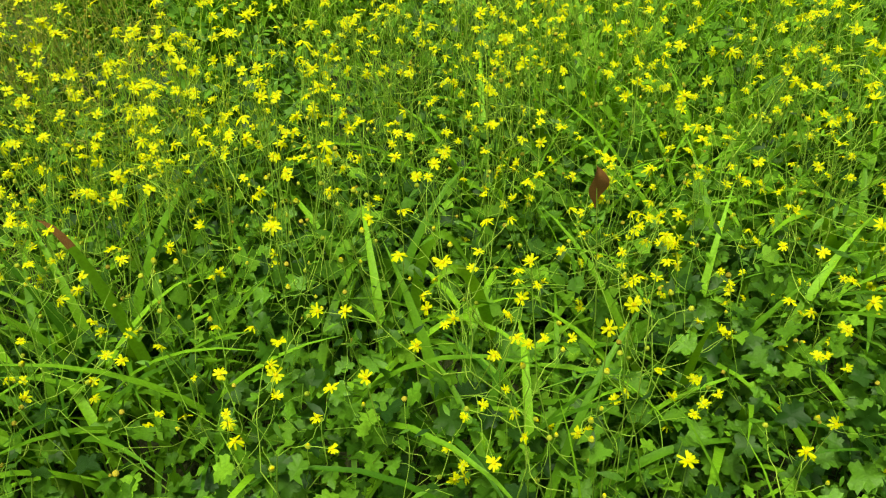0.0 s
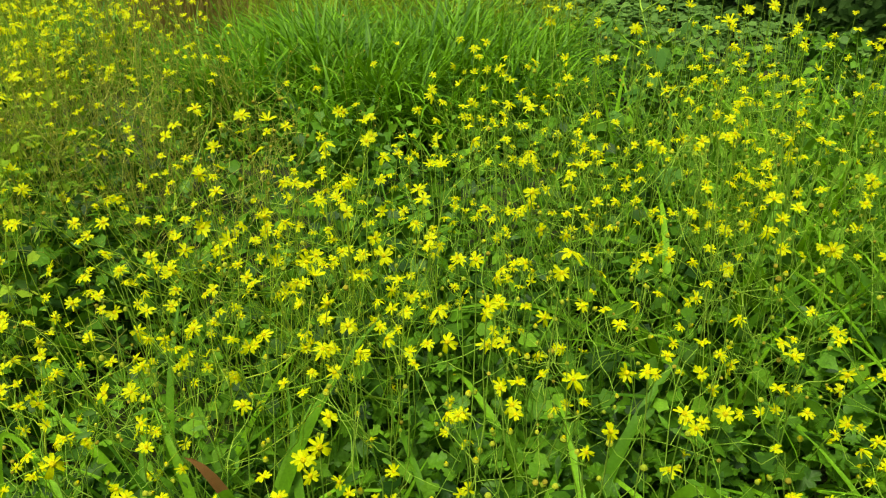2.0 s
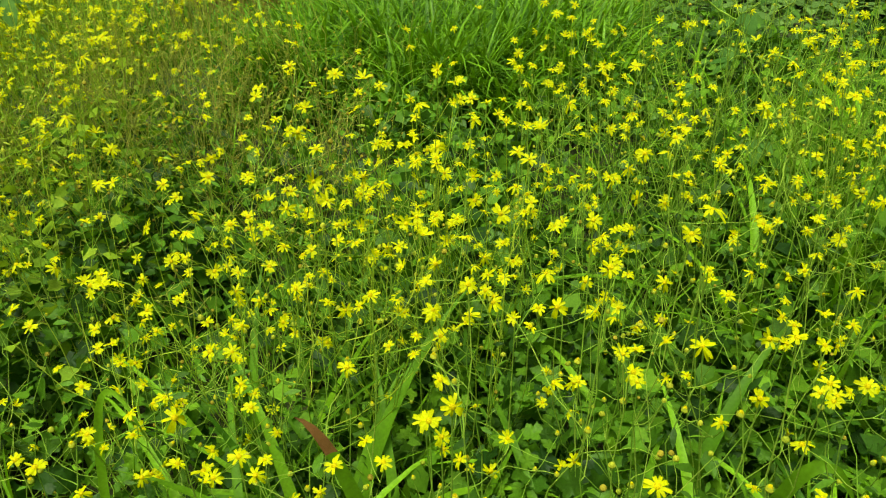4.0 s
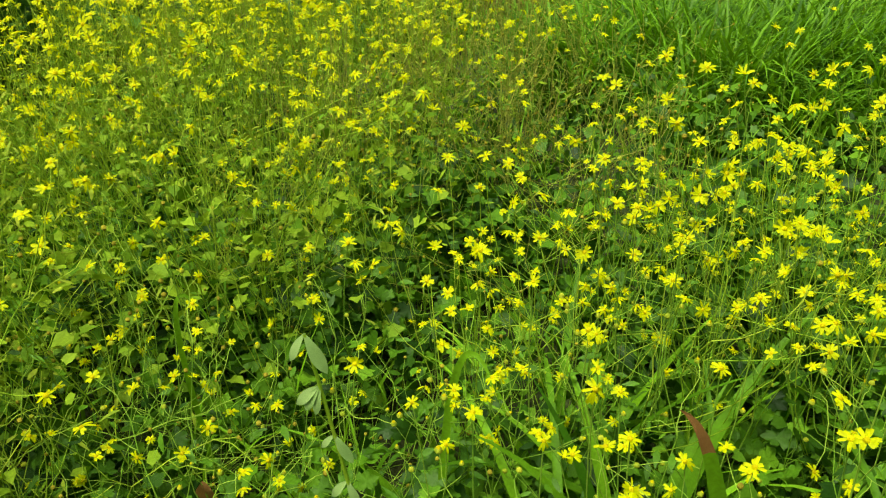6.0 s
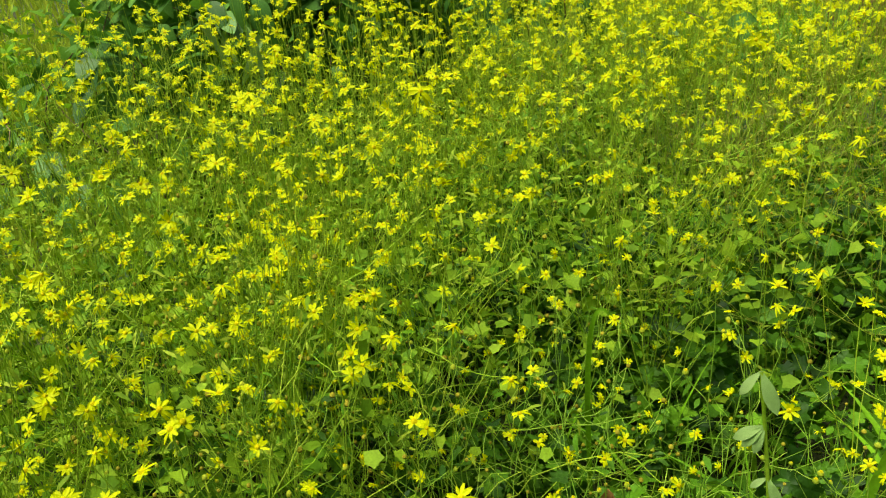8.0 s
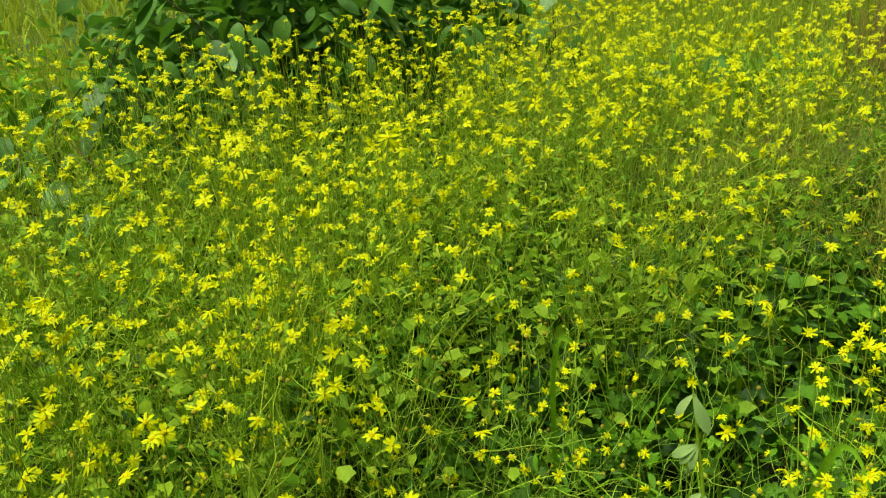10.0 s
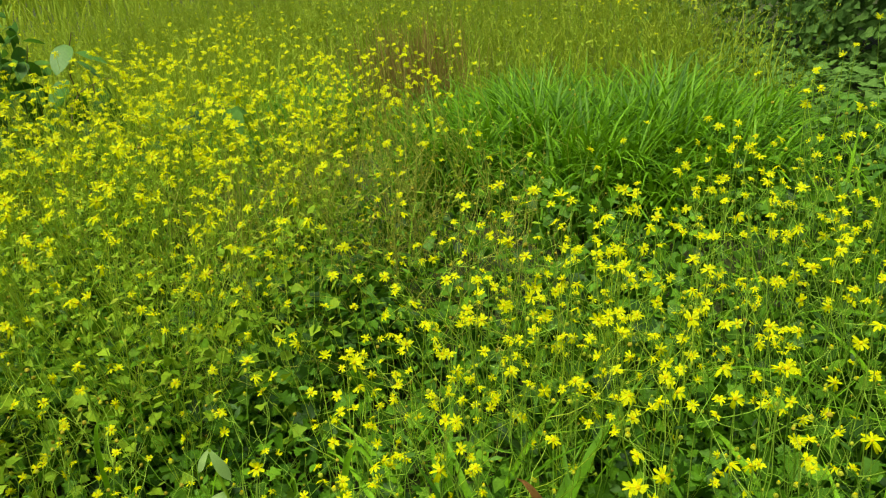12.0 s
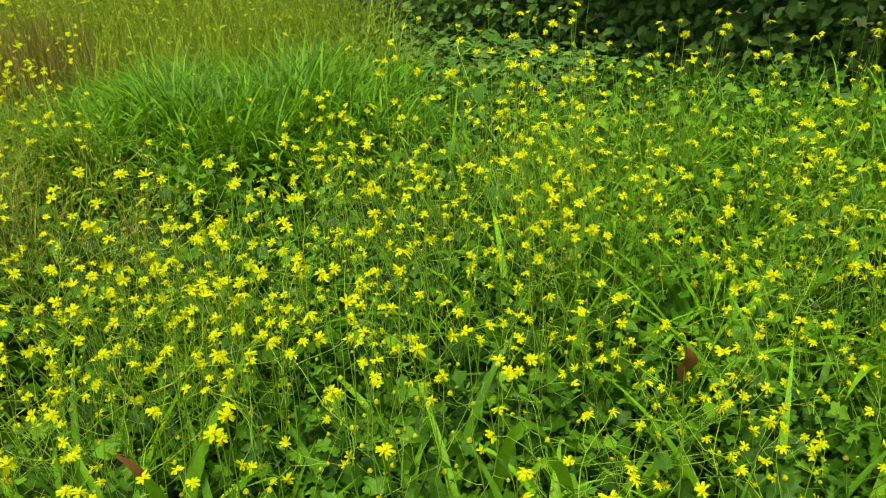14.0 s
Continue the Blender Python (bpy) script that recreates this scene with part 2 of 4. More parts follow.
def tubes(lines, r0, r1, sides=4):
    """Tubes along an array of polylines (n x k x 3), thinning from r0 to r1."""
    lines = np.asarray(lines, dtype=float)
    n, k, _ = lines.shape
    t = unit(np.gradient(lines, axis=1))
    ref = np.where(np.abs(t[..., 2:3]) > 0.9, np.array([1.0, 0, 0]), np.array([0, 0, 1.0]))
    a = unit(np.cross(t, ref))
    b = np.cross(t, a)
    rad = np.broadcast_to(np.asarray(r0, dtype=float).reshape(-1, 1), (n, 1)) * (1 - np.linspace(0, 1, k)) + np.broadcast_to(np.asarray(r1, dtype=float).reshape(-1, 1), (n, 1)) * np.linspace(0, 1, k)
    th = np.arange(sides) * 2 * math.pi / sides
    v = lines[:, :, None] + rad[:, :, None, None] * (a[:, :, None] * np.cos(th)[:, None] + b[:, :, None] * np.sin(th)[:, None])
    i, j = np.meshgrid(np.arange(k - 1), np.arange(sides), indexing="ij")
    j2 = (j + 1) % sides
    q = np.stack([i * sides + j, i * sides + j2, (i + 1) * sides + j2, (i + 1) * sides + j], -1).reshape(-1, 4)
    off = np.arange(n)[:, None, None] * (k * sides)
    return v.reshape(-1, 3), [(q[None] + off).reshape(-1, 4)]


# ---- small shapes ----
def small_lobed_leaf():
    """A lobed leaf of few faces, for leaves past counting."""
    half = [(0.36, -0.06, 0.05), (0.37, 0.20, 0.03), (0.45, 0.44, 0.00), (0.27, 0.66, -0.06), (0.0, 1.0, -0.26)]
    rim = half + [(-x, y, z + 0.02) for x, y, z in half[-2::-1]]
    verts = np.array([(0, 0.0, 0.0), (0.0, 0.42, -0.06)] + rim)
    order = list(range(2, len(verts)))
    f = [(1, order[i], order[i + 1]) for i in range(len(order) - 1)] + [(1, 0, order[0]), (1, order[-1], 0)]
    return verts, [np.array(f)]


def toothed_leaf(skew=1.0, dish=0.22):
    """A three-lobed leaf with a coarsely toothed edge, dished and a little twisted."""
    half = [(0.10, -0.05), (0.27, -0.13), (0.42, -0.05), (0.39, 0.07), (0.52, 0.15), (0.38, 0.24), (0.31, 0.31), (0.46, 0.43), (0.42, 0.52), (0.45, 0.61), (0.29, 0.66), (0.19, 0.65), (0.20, 0.78), (0.10, 0.86)]
    rim = [(x * skew, y, 0.22 * x - dish * y * y + 0.06 * math.sin(11 * y)) for x, y in half] + [(0.0, 1.0, -dish * 1.1)]
    rim += [(-x * (2 - skew), y * 0.97, 0.14 * x - dish * y * y - 0.06 * math.sin(9 * y)) for x, y in half[::-1]]
    verts = np.array([(0, 0.0, 0.0), (0.0, 0.40, -0.07)] + rim)
    order = list(range(2, len(verts)))
    f = [(1, order[i], order[i + 1]) for i in range(len(order) - 1)] + [(1, 0, order[0]), (1, order[-1], 0)]
    return verts, [np.array(f)]


def oval_leaf(wide=0.42, rows=5, droop=0.35, wave=0.02, point=0.8, rib=0.0):
    """A pointed oval leaf of length 1, creased along its midrib."""
    v = []
    for i in range(rows + 1):
        s = i / rows
        w = wide * 0.5 * math.sin(math.pi * min(1, s ** point * 0.98 + 0.02)) ** 0.8 + 0.004
        z = -droop * s * s
        for side in (-1, 0, 1):
            v.append((side * w, s, z + (0.12 * w + wave * math.sin(7 * s + side) + rib * (-1) ** i) * abs(side)))
    q = []
    for i in range(rows):
        for c in (0, 1):
            a = i * 3 + c
            q.append((a, a + 1, a + 4, a + 3))
    return np.array(v), [np.array(q)]


FULL_PETAL = ((0.0, 0.45), (0.3, 0.92), (0.65, 1.0), (0.9, 0.84), (1.0, 0.52))
LIGHT_PETAL = ((0.0, 0.5), (0.5, 1.0), (1.0, 0.42))


def petals_mesh(name, count, seed, cup=0.15, droop=0.3, rowsw=FULL_PETAL, length=0.0110, width=0.0047):
    """A ring of notched ray petals, uneven in length and set."""
    r = np.random.default_rng(seed)
    vs, fs, off = [], [], 0
    for i in range(count):
        if seed % 3 == 0 and i == 2:
            continue
        a = 2 * math.pi * (i + r.uniform(-0.32, 0.32)) / count
        ln, wd = length * r.uniform(0.68, 1.1), width * r.uniform(0.7, 1.12)
        rise, fall, twist = cup + r.uniform(-0.22, 0.22), droop * r.uniform(0.2, 1.8), r.uniform(-0.7, 0.7)
        v = []
        for s, w in rowsw:
            for side in (-1, 0, 1):
                rad = 0.0022 + ln * s - (0.10 * ln if side == 0 and s == 1.0 else 0)
                x = side * w * wd * 0.5
                z = 0.0012 + ln * (rise * s - fall * s * s) + abs(side) * 0.0006 + x * twist * s
                v.append((rad * math.cos(a) - x * math.sin(a), rad * math.sin(a) + x * math.cos(a), z))
        vs.append(v)
        for k in range(len(rowsw) - 1):
            for c in (0, 1):
                b = off + k * 3 + c
                fs.append((b, b + 3, b + 4, b + 1))
        off += 3 * len(rowsw)
    return mesh_of(name, np.concatenate(vs), [np.array(fs)], [M_PETAL])


def dome(radius, height, rings=3, sides=8, base=0.0, seed=0, rough=0.0):
    r = np.random.default_rng(seed)
    v = [(0, 0, base + height)]
    for i in range(1, rings + 1):
        a = i / rings * math.pi / 2
        for j in range(sides):
            t = 2 * math.pi * (j + 0.5 * (i % 2)) / sides
            k = 1 + r.uniform(-rough, rough)
            v.append((radius * math.sin(a) * math.cos(t) * k, radius * math.sin(a) * math.sin(t) * k, base + height * math.cos(a) * k))
    tri = [(0, 1 + j, 1 + (j + 1) % sides) for j in range(sides)]
    quad = []
    for i in range(rings - 1):
        for j in range(sides):
            a, b = 1 + i * sides + j, 1 + i * sides + (j + 1) % sides
            quad.append((a, a + sides, b + sides, b))
    return np.array(v), [np.array(tri), np.array(quad)]


def disc_mesh():
    """The flower's domed middle with the green cup beneath it."""
    top = dome(0.0036, 0.0026, 3, 9, 0.0012, 3, 0.12)
    cup = dome(0.0036, 0.0060, 3, 8, 0.0, 4, 0.05)
    cup = (cup[0] * np.array([1, 1, -1]) + np.array([0, 0, 0.0012]), [f[:, ::-1] for f in cup[1]])
    v, f = joined([top, cup])
    return mesh_of("disc", v, f, [M_DISC, M_BUD], [0, 0, 1, 1])


def bud_mesh(name, radius, seed, tip):
    """A round closed head: a ribbed globe of bracts, with a tuft on top where tip is set."""
    v, f = dome(radius, radius * 1.05, 3, 10, 0.0, seed, 0.10)
    lo = (v * np.array([1, 1, -0.9]), [a[:, ::-1] for a in f])
    pieces, slots = [(v, f), lo], [0, 0, 0, 0]
    if tip:
        pieces.append(dome(radius * 0.6, radius * 0.7, 2, 7, radius * 0.75, seed + 1, 0.2))
        slots += [1, 1]
    v, f = joined(pieces)
    return mesh_of(name, v, f, [M_BUD, M_DISC], slots)


HEAD_KINDS = ((9, 0.10, 0.15), (8, 0.2, 0.35), (9, 0.05, 0.35), (8, 0.25, 0.2), (10, 0.1, 0.25), (8, -0.1, 0.6), (7, 0.3, 0.3), (9, 0.4, 0.2), (8, 0.65, 0.2), (8, -0.15, 0.45))
PETALS = [petals_mesh("petals", c, 20 + i, cu, dr) for i, (c, cu, dr) in enumerate(HEAD_KINDS)]
LIGHT_PETALS = [petals_mesh("petals", c, 20 + i, cu, dr, LIGHT_PETAL, length=0.0115, width=0.0050) for i, (c, cu, dr) in enumerate(HEAD_KINDS)]
DISC = disc_mesh()
BUDS = [bud_mesh("bud", 0.0042, 1, False), bud_mesh("bud", 0.0036, 2, True), bud_mesh("bud", 0.0048, 5, True)]
LEAF_V, LEAF_F = toothed_leaf(1.05, 0.18)
LEAF2_V, LEAF2_F = toothed_leaf(0.94, 0.32)


# ---- regions of the meadow ----
def soft(a, b, v):
    t = np.clip((v - a) / (b - a), 0, 1)
    return t * t * (3 - 2 * t)


def bump_at(x, y, cx, cy, rx, ry=None):
    ry = ry or rx
    return np.exp(-((x - cx) / rx) ** 2 - ((y - cy) / ry) ** 2)


def canopy(x, y):
    """The height of the flower heads."""
    h = 0.74 + 0.07 * soft(-0.5, 0.2, x) * soft(1.3, 2.0, y) + 0.18 * bump_at(x, y, -0.05, 2.15, 0.3, 0.5) + 0.10 * bump_at(x, y, -0.1, 1.15, 0.25)
    h = h - 0.13 * bump_at(x, y, -1.3, 1.0, 0.35, 0.35) + 0.10 * soft(-1.6, -2.0, x) + 0.16 * bump_at(x, y, -2.15, 1.7, 0.4, 0.5)
    return h - 0.08 * bump_at(x, y, -0.4, 0.7, 0.5, 0.2) - 0.08 * soft(2.0, 2.6, y) * soft(0.0, -0.6, x)


def bloom(x, y):
    """How thickly the flowers stand, 0 to about 1.2."""
    right = soft(-1.15, -0.95, x) * (0.16 + 0.84 * soft(0.68, 0.92, y)) * (1 - 0.97 * soft(1.8, 2.1, y) * soft(-0.35, -0.6, x)) * (1 - 0.85 * soft(2.4, 2.9, y))
    right = right * (1 - 0.35 * soft(0.0, 0.9, x) * soft(1.2, 1.8, y)) * (0.72 + 0.40 * np.sin(5.1 * x + 2.0 * np.sin(3.7 * y)) * np.sin(4.7 * y + 1.5 * x)) * (0.55 + 0.7 * soft(1.05, 1.5, y)) * (1 - 0.55 * bump_at(x, y, -0.85, 1.02, 0.2)) + 0.5 * bump_at(x, y, 0.35, 0.75, 0.25)
    mid = 0.38 * soft(-1.75, -1.6, x) * (1 - soft(-1.15, -0.95, x)) * (1 - 0.5 * soft(1.05, 0.8, y)) * (1 - 0.95 * soft(1.8, 2.15, y)) + 0.7 * bump_at(x, y, -1.24, 1.2, 0.14)
    left = 1.35 * (1 - soft(-1.75, -1.55, x)) * soft(-3.3, -2.8, x) * (1 - 0.8 * soft(2.2, 2.8, y))
    return (right + mid + left) * soft(0.30, 0.5, y) * (1 - 0.85 * np.minimum(1, 1.3 * bump_at(x, y, -1.93, 2.0, 0.32, 0.45)))


def stand(x, y):
    """The thick stand of flowers before the shrub, with an uneven edge."""
    q = np.hypot((x + 2.42) / 0.98, (y - 1.45) / 1.45) + 0.10 * np.sin(5 * x + 3 * y) + 0.07 * np.sin(9 * y - 6 * x + 1)
    return 1.3 * soft(1.18, 0.72, q) * (1 - 0.92 * np.minimum(1, 1.3 * bump_at(x, y, -1.93, 2.15, 0.30, 0.42)))


def scattered(count, box, weight, gap=0.0, r=rng):
    """Places in a box of the plan, chosen by weight(x, y), no two nearer than gap."""
    out = []
    wide, deep = min(0.28, 0.12 * (box[1] - box[0])), min(0.28, 0.12 * (box[3] - box[2]))
    while len(out) < count:
        x, y = r.uniform(box[0], box[1], 4000), r.uniform(box[2], box[3], 4000)
        wob = 0.5 + 0.25 * np.sin(5.3 * x + 1.7 * y) + 0.25 * np.sin(4.1 * y - 2.9 * x + 1)
        near = np.minimum(np.minimum((x - box[0]) / wide, (box[1] - x) / wide), np.minimum((y - box[2]) / deep, (box[3] - y) / deep))
        keep = r.uniform(0, 1.25, 4000) < weight(x, y) * soft(0, 0.4 + 1.1 * wob, near)
        for p in zip(x[keep], y[keep]):
            if gap and any((p[0] - q[0]) ** 2 + (p[1] - q[1]) ** 2 < gap * gap for q in out):
                continue
            out.append(p)
            if len(out) == count:
                break
    return np.array(out)


# ---- the ground ----
def build_ground():
    xs = np.concatenate([[-400, -120, -40, -15], np.linspace(-8, 6, 57), [12, 40, 120, 400]])
    ys = np.concatenate([[-400, -120, -40, -12], np.linspace(-4, 12, 65), [16, 40, 120, 400]])
    gx, gy = np.meshgrid(xs, ys, indexing="ij")
    near = (np.abs(gx) < 10) & (np.abs(gy) < 14)
    gz = np.where(near, ground_z(gx, gy), 0)
    v = np.stack([gx, gy, gz], -1).reshape(-1, 3)
    i, j = np.meshgrid(np.arange(len(xs) - 1), np.arange(len(ys) - 1), indexing="ij")
    a = i * len(ys) + j
    q = np.stack([a, a + len(ys), a + len(ys) + 1, a + 1], -1).reshape(-1, 4)
    tagged(new("ground", mesh_of("ground", v, [q], [M_SOIL])), "dark brown meadow soil with leaf litter", "ground", kind="structure")


build_ground()


def on_ground(xy, lift=0.0):
    return np.column_stack([xy, ground_z(xy[:, 0], xy[:, 1]) + lift])


def openward(x, y):
    """The way from a place to the open ground where the light comes in."""
    return unit(np.stack([-0.4 - x, -0.3 - y], -1))


# ---- far grass, hay and hedge ----
def grass_mass(name, label, xy, mat, length, width, lean=0.35, bend=1.0, rows=5, mats=None, seed=1, category="grass"):
    r = np.random.default_rng(seed)
    n = len(xy)
    ln = length * r.uniform(0.6, 1.15, n)
    v, f = blades(on_ground(xy), r.uniform(0, 2 * math.pi, n), ln, width * r.uniform(0.6, 1.2, n), np.abs(r.normal(0, lean, n)) * 0.6, r.uniform(0.2, 1, n) * bend, rows)
    return tagged(new(name, mesh_of(name, v, f, [mat])), label, category, kind="stuff")


def clump_weight(x, y):
    edge = 0.12 * np.sin(5 * x) + 0.08 * np.sin(11 * x + 1)
    return soft(-2.05, -1.8, x + 0.5 * edge) * (1 - soft(-0.5, -0.05, x + edge)) * soft(3.35, 3.55, y + edge) * (1 - soft(4.7, 5.2, y)) * 1.25 + 0.9 * bump_at(x, y, -2.9, 4.75, 0.45, 0.45)


r_far = np.random.default_rng(11)
def grass_mound(count, seed):
    """A mound of broad blades, longest in its middle, that arch outwards from it."""
    r = np.random.default_rng(seed)
    xy = scattered(count, (-3.9, 0.1, 3.0, 5.8), clump_weight, r=r_far)
    away = xy - np.array([-1.12, 4.15])
    far = np.clip(np.hypot(away[:, 0] / 1.15, away[:, 1] / 0.95), 0, 1.3)
    heading = np.arctan2(away[:, 1], away[:, 0]) + r.normal(0, 1.3, count)
    tuft = 0.85 + 0.25 * np.sin(9 * xy[:, 0] + 2 * np.sin(7 * xy[:, 1])) * np.sin(8 * xy[:, 1] + 1)
    ln = (0.72 - 0.14 * far) * tuft * r.uniform(0.65, 1.12, count)
    v, f = blades(on_ground(xy), heading, ln, 0.019 * r.uniform(0.6, 1.25, count), np.abs(r.normal(0.05 + 0.22 * far, 0.18)), r.uniform(0.9, 2.8, count), 7)
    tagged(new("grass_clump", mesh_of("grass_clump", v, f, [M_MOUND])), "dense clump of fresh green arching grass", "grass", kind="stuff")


grass_mound(7000, 2)


def hay_weight(x, y):
    patch = 0.55 + 0.45 * np.sin(3.1 * x + 1.3 * np.sin(2.3 * y)) * np.sin(2.7 * y + 1.1 * np.sin(1.9 * x))
    return soft(4.4, 4.9, y) * (1 - soft(-0.65, 0.05, x + 0.25 * (y - 6))) * (1 - 0.65 * soft(6, 12, y)) * (0.4 + 0.6 * patch) * (1 - 0.97 * np.minimum(1, 1.5 * bump_at(x, y, -2.95, 4.9, 0.5, 0.5)))


grass_mass("tall_grass", "tall yellow-green meadow grass going to seed", scattered(11000, (-9, 0.6, 4.3, 13), hay_weight, r=r_far), M_HAY, 0.70, 0.009, 0.6, 2.0, 5, seed=3)


hxy = scattered(7000, (-6, 0.6, 4.3, 9), hay_weight, r=r_far)
HAY_LEAF = oval_leaf(0.3, 3)


def seed_heads(count, seed):
    """Loose pale seed heads standing on fine stalks above the tall grass."""
    r = np.random.default_rng(seed)
    xy = scattered(count, (-6, 0.4, 4.5, 9), hay_weight, r=r)
    s = np.linspace(0, 1, 6)[None, :, None]
    foot = on_ground(xy)
    top = foot + np.column_stack([r.normal(0, 0.12, (count, 2)), r.uniform(0.55, 0.88, count)])
    bow = np.stack([np.zeros(6), np.zeros(6), np.sin(np.linspace(0, 3.1, 6)) * 0.05], -1)[None]
    lines = foot[:, None] * (1 - s) + top[:, None] * s + bow
    stalks = tubes(lines, 0.0012, 0.0008, 3)
    gv = np.array([(0, 0, 0.011), (0.004, 0, 0), (0, 0.004, 0), (-0.004, 0, 0), (0, -0.004, 0), (0, 0, -0.011)])
    gf = [np.array([(0, 1, 2), (0, 2, 3), (0, 3, 4), (0, 4, 1), (5, 2, 1), (5, 3, 2), (5, 4, 3), (5, 1, 4)])]
    many = 6
    pos = (top[:, None] + r.normal(0, 1, (count, many, 3)) * np.array([0.018, 0.018, 0.035])).reshape(-1, 3)
    grains = scatter(gv, gf, pos, turns(r.normal(0, 0.5, (len(pos), 3)) + np.array([0, 0, 1.0]), r.normal(0, 1, (len(pos), 3))), r.uniform(0.5, 1.1, len(pos)))
    v, f = joined([stalks, grains])
    tagged(new("seed_heads", mesh_of("seed_heads", v, f, [M_HAY])), "loose pale seed heads above the tall grass", "grass", kind="stuff")


seed_heads(2600, 6)


def path_weight(x, y):
    return 0.5 + 0.4 * np.sin(1.7 * x + 2.1 * np.sin(0.9 * y)) * np.sin(1.3 * y + 0.7) + 0.2 * soft(0.2, -1.0, y)


grass_mass("short_grass", "short trodden green grass along the path", scattered(13000, (-4.5, 4.2, -3.2, 2.4), path_weight, r=r_far), M_GRASS, 0.20, 0.011, 0.5, 1.3, 3, seed=7)


def field_weight(x, y):
    return soft(-2.6, -3.6, x) * (1 - 0.6 * soft(-6, -12, x)) * (1 - 0.8 * bump_at(x, y, -3.5, 2.0, 0.7))


grass_mass("meadow_grass", "sunlit yellow-green meadow grass behind the shrub", scattered(8500, (-10, -2.6, -1.8, 5.5), field_weight, r=r_far), M_HAY, 0.58, 0.015, 0.5, 1.3, 4, seed=4)
grass_mass("far_meadow_grass", "tall yellow-green grass far out in the meadow", scattered(6500, (-34, -8.5, -4, 16), lambda x, y: 0.3 + 0.9 * soft(-30, -10, x), r=r_far), M_HAY, 0.85, 0.045, 0.4, 1.4, 3, seed=8)
grass_mass("dry_grass", "patch of brown dry grass stalks", scattered(800, (-2.9, -1.8, 4.4, 5.8), lambda x, y: bump_at(x, y, -2.35, 5.05, 0.28, 0.3) * 1.2, r=r_far), M_DRY, 0.72, 0.006, 0.2, 0.5, 5, seed=5)


def leaf_mass(name, label, pos, mat, size, tmpl, seed, category, flat=0.6, out=None):
    r = np.random.default_rng(seed)
    n = len(pos)
    nrm = r.normal(0, 1, (n, 3)) * (1 - flat) + np.array([0, 0, 1.0]) * flat * 1.6
    if out is not None:
        nrm = nrm + out
    hd = r.normal(0, 1, (n, 3))
    v, f = scatter(tmpl[0], tmpl[1], pos, turns(nrm, hd), size * r.uniform(0.55, 1.25, n))
    return tagged(new(name, mesh_of(name, v, f, [mat])), label, category, kind="stuff")


leaf_mass("weed_leaves", "small yellow-green weed leaves among the tall grass", on_ground(hxy) + np.column_stack([np.zeros((7000, 2)), r_far.uniform(0.08, 0.62, 7000)]), M_HAY, 0.05, HAY_LEAF, 33, "leaves", 0.4)


def hedge(name, label, line, depth, height, count, mat, size, seed, tmpl):
    """A bank of leaves along a line of the plan: thickest at its face, with lobes and hollows."""
    r = np.random.default_rng(seed)
    a, b = np.array(line[0]), np.array(line[1])
    d = unit(b - a)
    nrm = np.array([d[1], -d[0]])
    s = r.uniform(0, 1, count)
    h = r.uniform(0, 1, count) ** 0.85
    lump = 0.22 * np.sin(9 * s + 5 * h) + 0.15 * np.sin(23 * s + 2) + 0.12 * np.sin(17 * h + 11 * s)
    back = np.abs(r.normal(0, 0.35, count)) * depth
    xy = a + (b - a) * s[:, None] + nrm * (lump - back - 0.25 * h)[:, None]
    z = 0.03 + h * height * (1 + 0.25 * np.sin(13 * s))
    face = np.column_stack([np.tile(nrm, (count, 1)) * 0.9, np.full(count, 0.2)])
    return leaf_mass(name, label, np.column_stack([xy, z]), mat, size, tmpl, seed, "hedge", 0.5, face)


LOBED2 = small_lobed_leaf()
hedge("hedge", "dark green leafy hedge in shade behind the meadow", ((-1.0, 7.7), (4.0, 1.9)), 1.2, 2.0, 21000, M_HEDGE, 0.062, 31, LOBED2)
hedge("hedge", "shaded inner foliage of the leafy hedge", ((-0.3, 8.3), (4.7, 2.5)), 1.0, 2.0, 5000, M_HEDGE, 0.15, 34, LOBED2)


def creeper_weight(x, y):
    return soft(-0.9, -0.3, x + 0.3 * (y - 5)) * soft(3.9, 4.4, y + 0.5 * x) * (1 - soft(7.0, 8.5, y + x))


cxy = scattered(5500, (-0.9, 3.2, 2.6, 7.0), creeper_weight, r=r_far)
leaf_mass("creeping_undergrowth", "low dark green creeping plants on shaded ground", on_ground(cxy) + np.column_stack([np.zeros((5500, 2)), r_far.uniform(0.02, 0.22, 5500)]), M_HEDGE, 0.07, LOBED2, 32, "undergrowth", 0.75)


# ---- undergrowth among the flowers ----
def understory_weight(x, y):
    patch = 0.30 + 0.85 * soft(-0.45, 0.35, np.sin(6.3 * x + 2.1 * np.sin(3.3 * y)) * np.sin(5.2 * y + 1.9 * np.sin(2.7 * x + 1)) + 0.3 * np.sin(13 * x - 9 * y))
    patch = patch * (0.42 + 0.58 * soft(0.75, 1.05, y)) * (1 - 0.6 * bump_at(x, y, 0.1, 0.6, 0.45, 0.3)) * (1 - 0.65 * bump_at(x, y, -1.25, 1.35, 0.28, 0.35))
    return patch * soft(-3.4, -2.6, x) * (1 - soft(1.5, 2.5, x + 0.3 * np.sin(2.3 * y) + 0.1 * np.sin(7 * y))) * (1 - 0.4 * soft(2.2, 3.0, y)) * (1 - soft(3.0, 3.3, y - 1.3 * soft(-0.6, -0.1, x))) * soft(0.0, 0.4, y + 0.22 * np.sin(3.1 * x + 0.5) + 0.10 * np.sin(8.3 * x + 1) + 0.9 * soft(-1.2, -2.2, x))


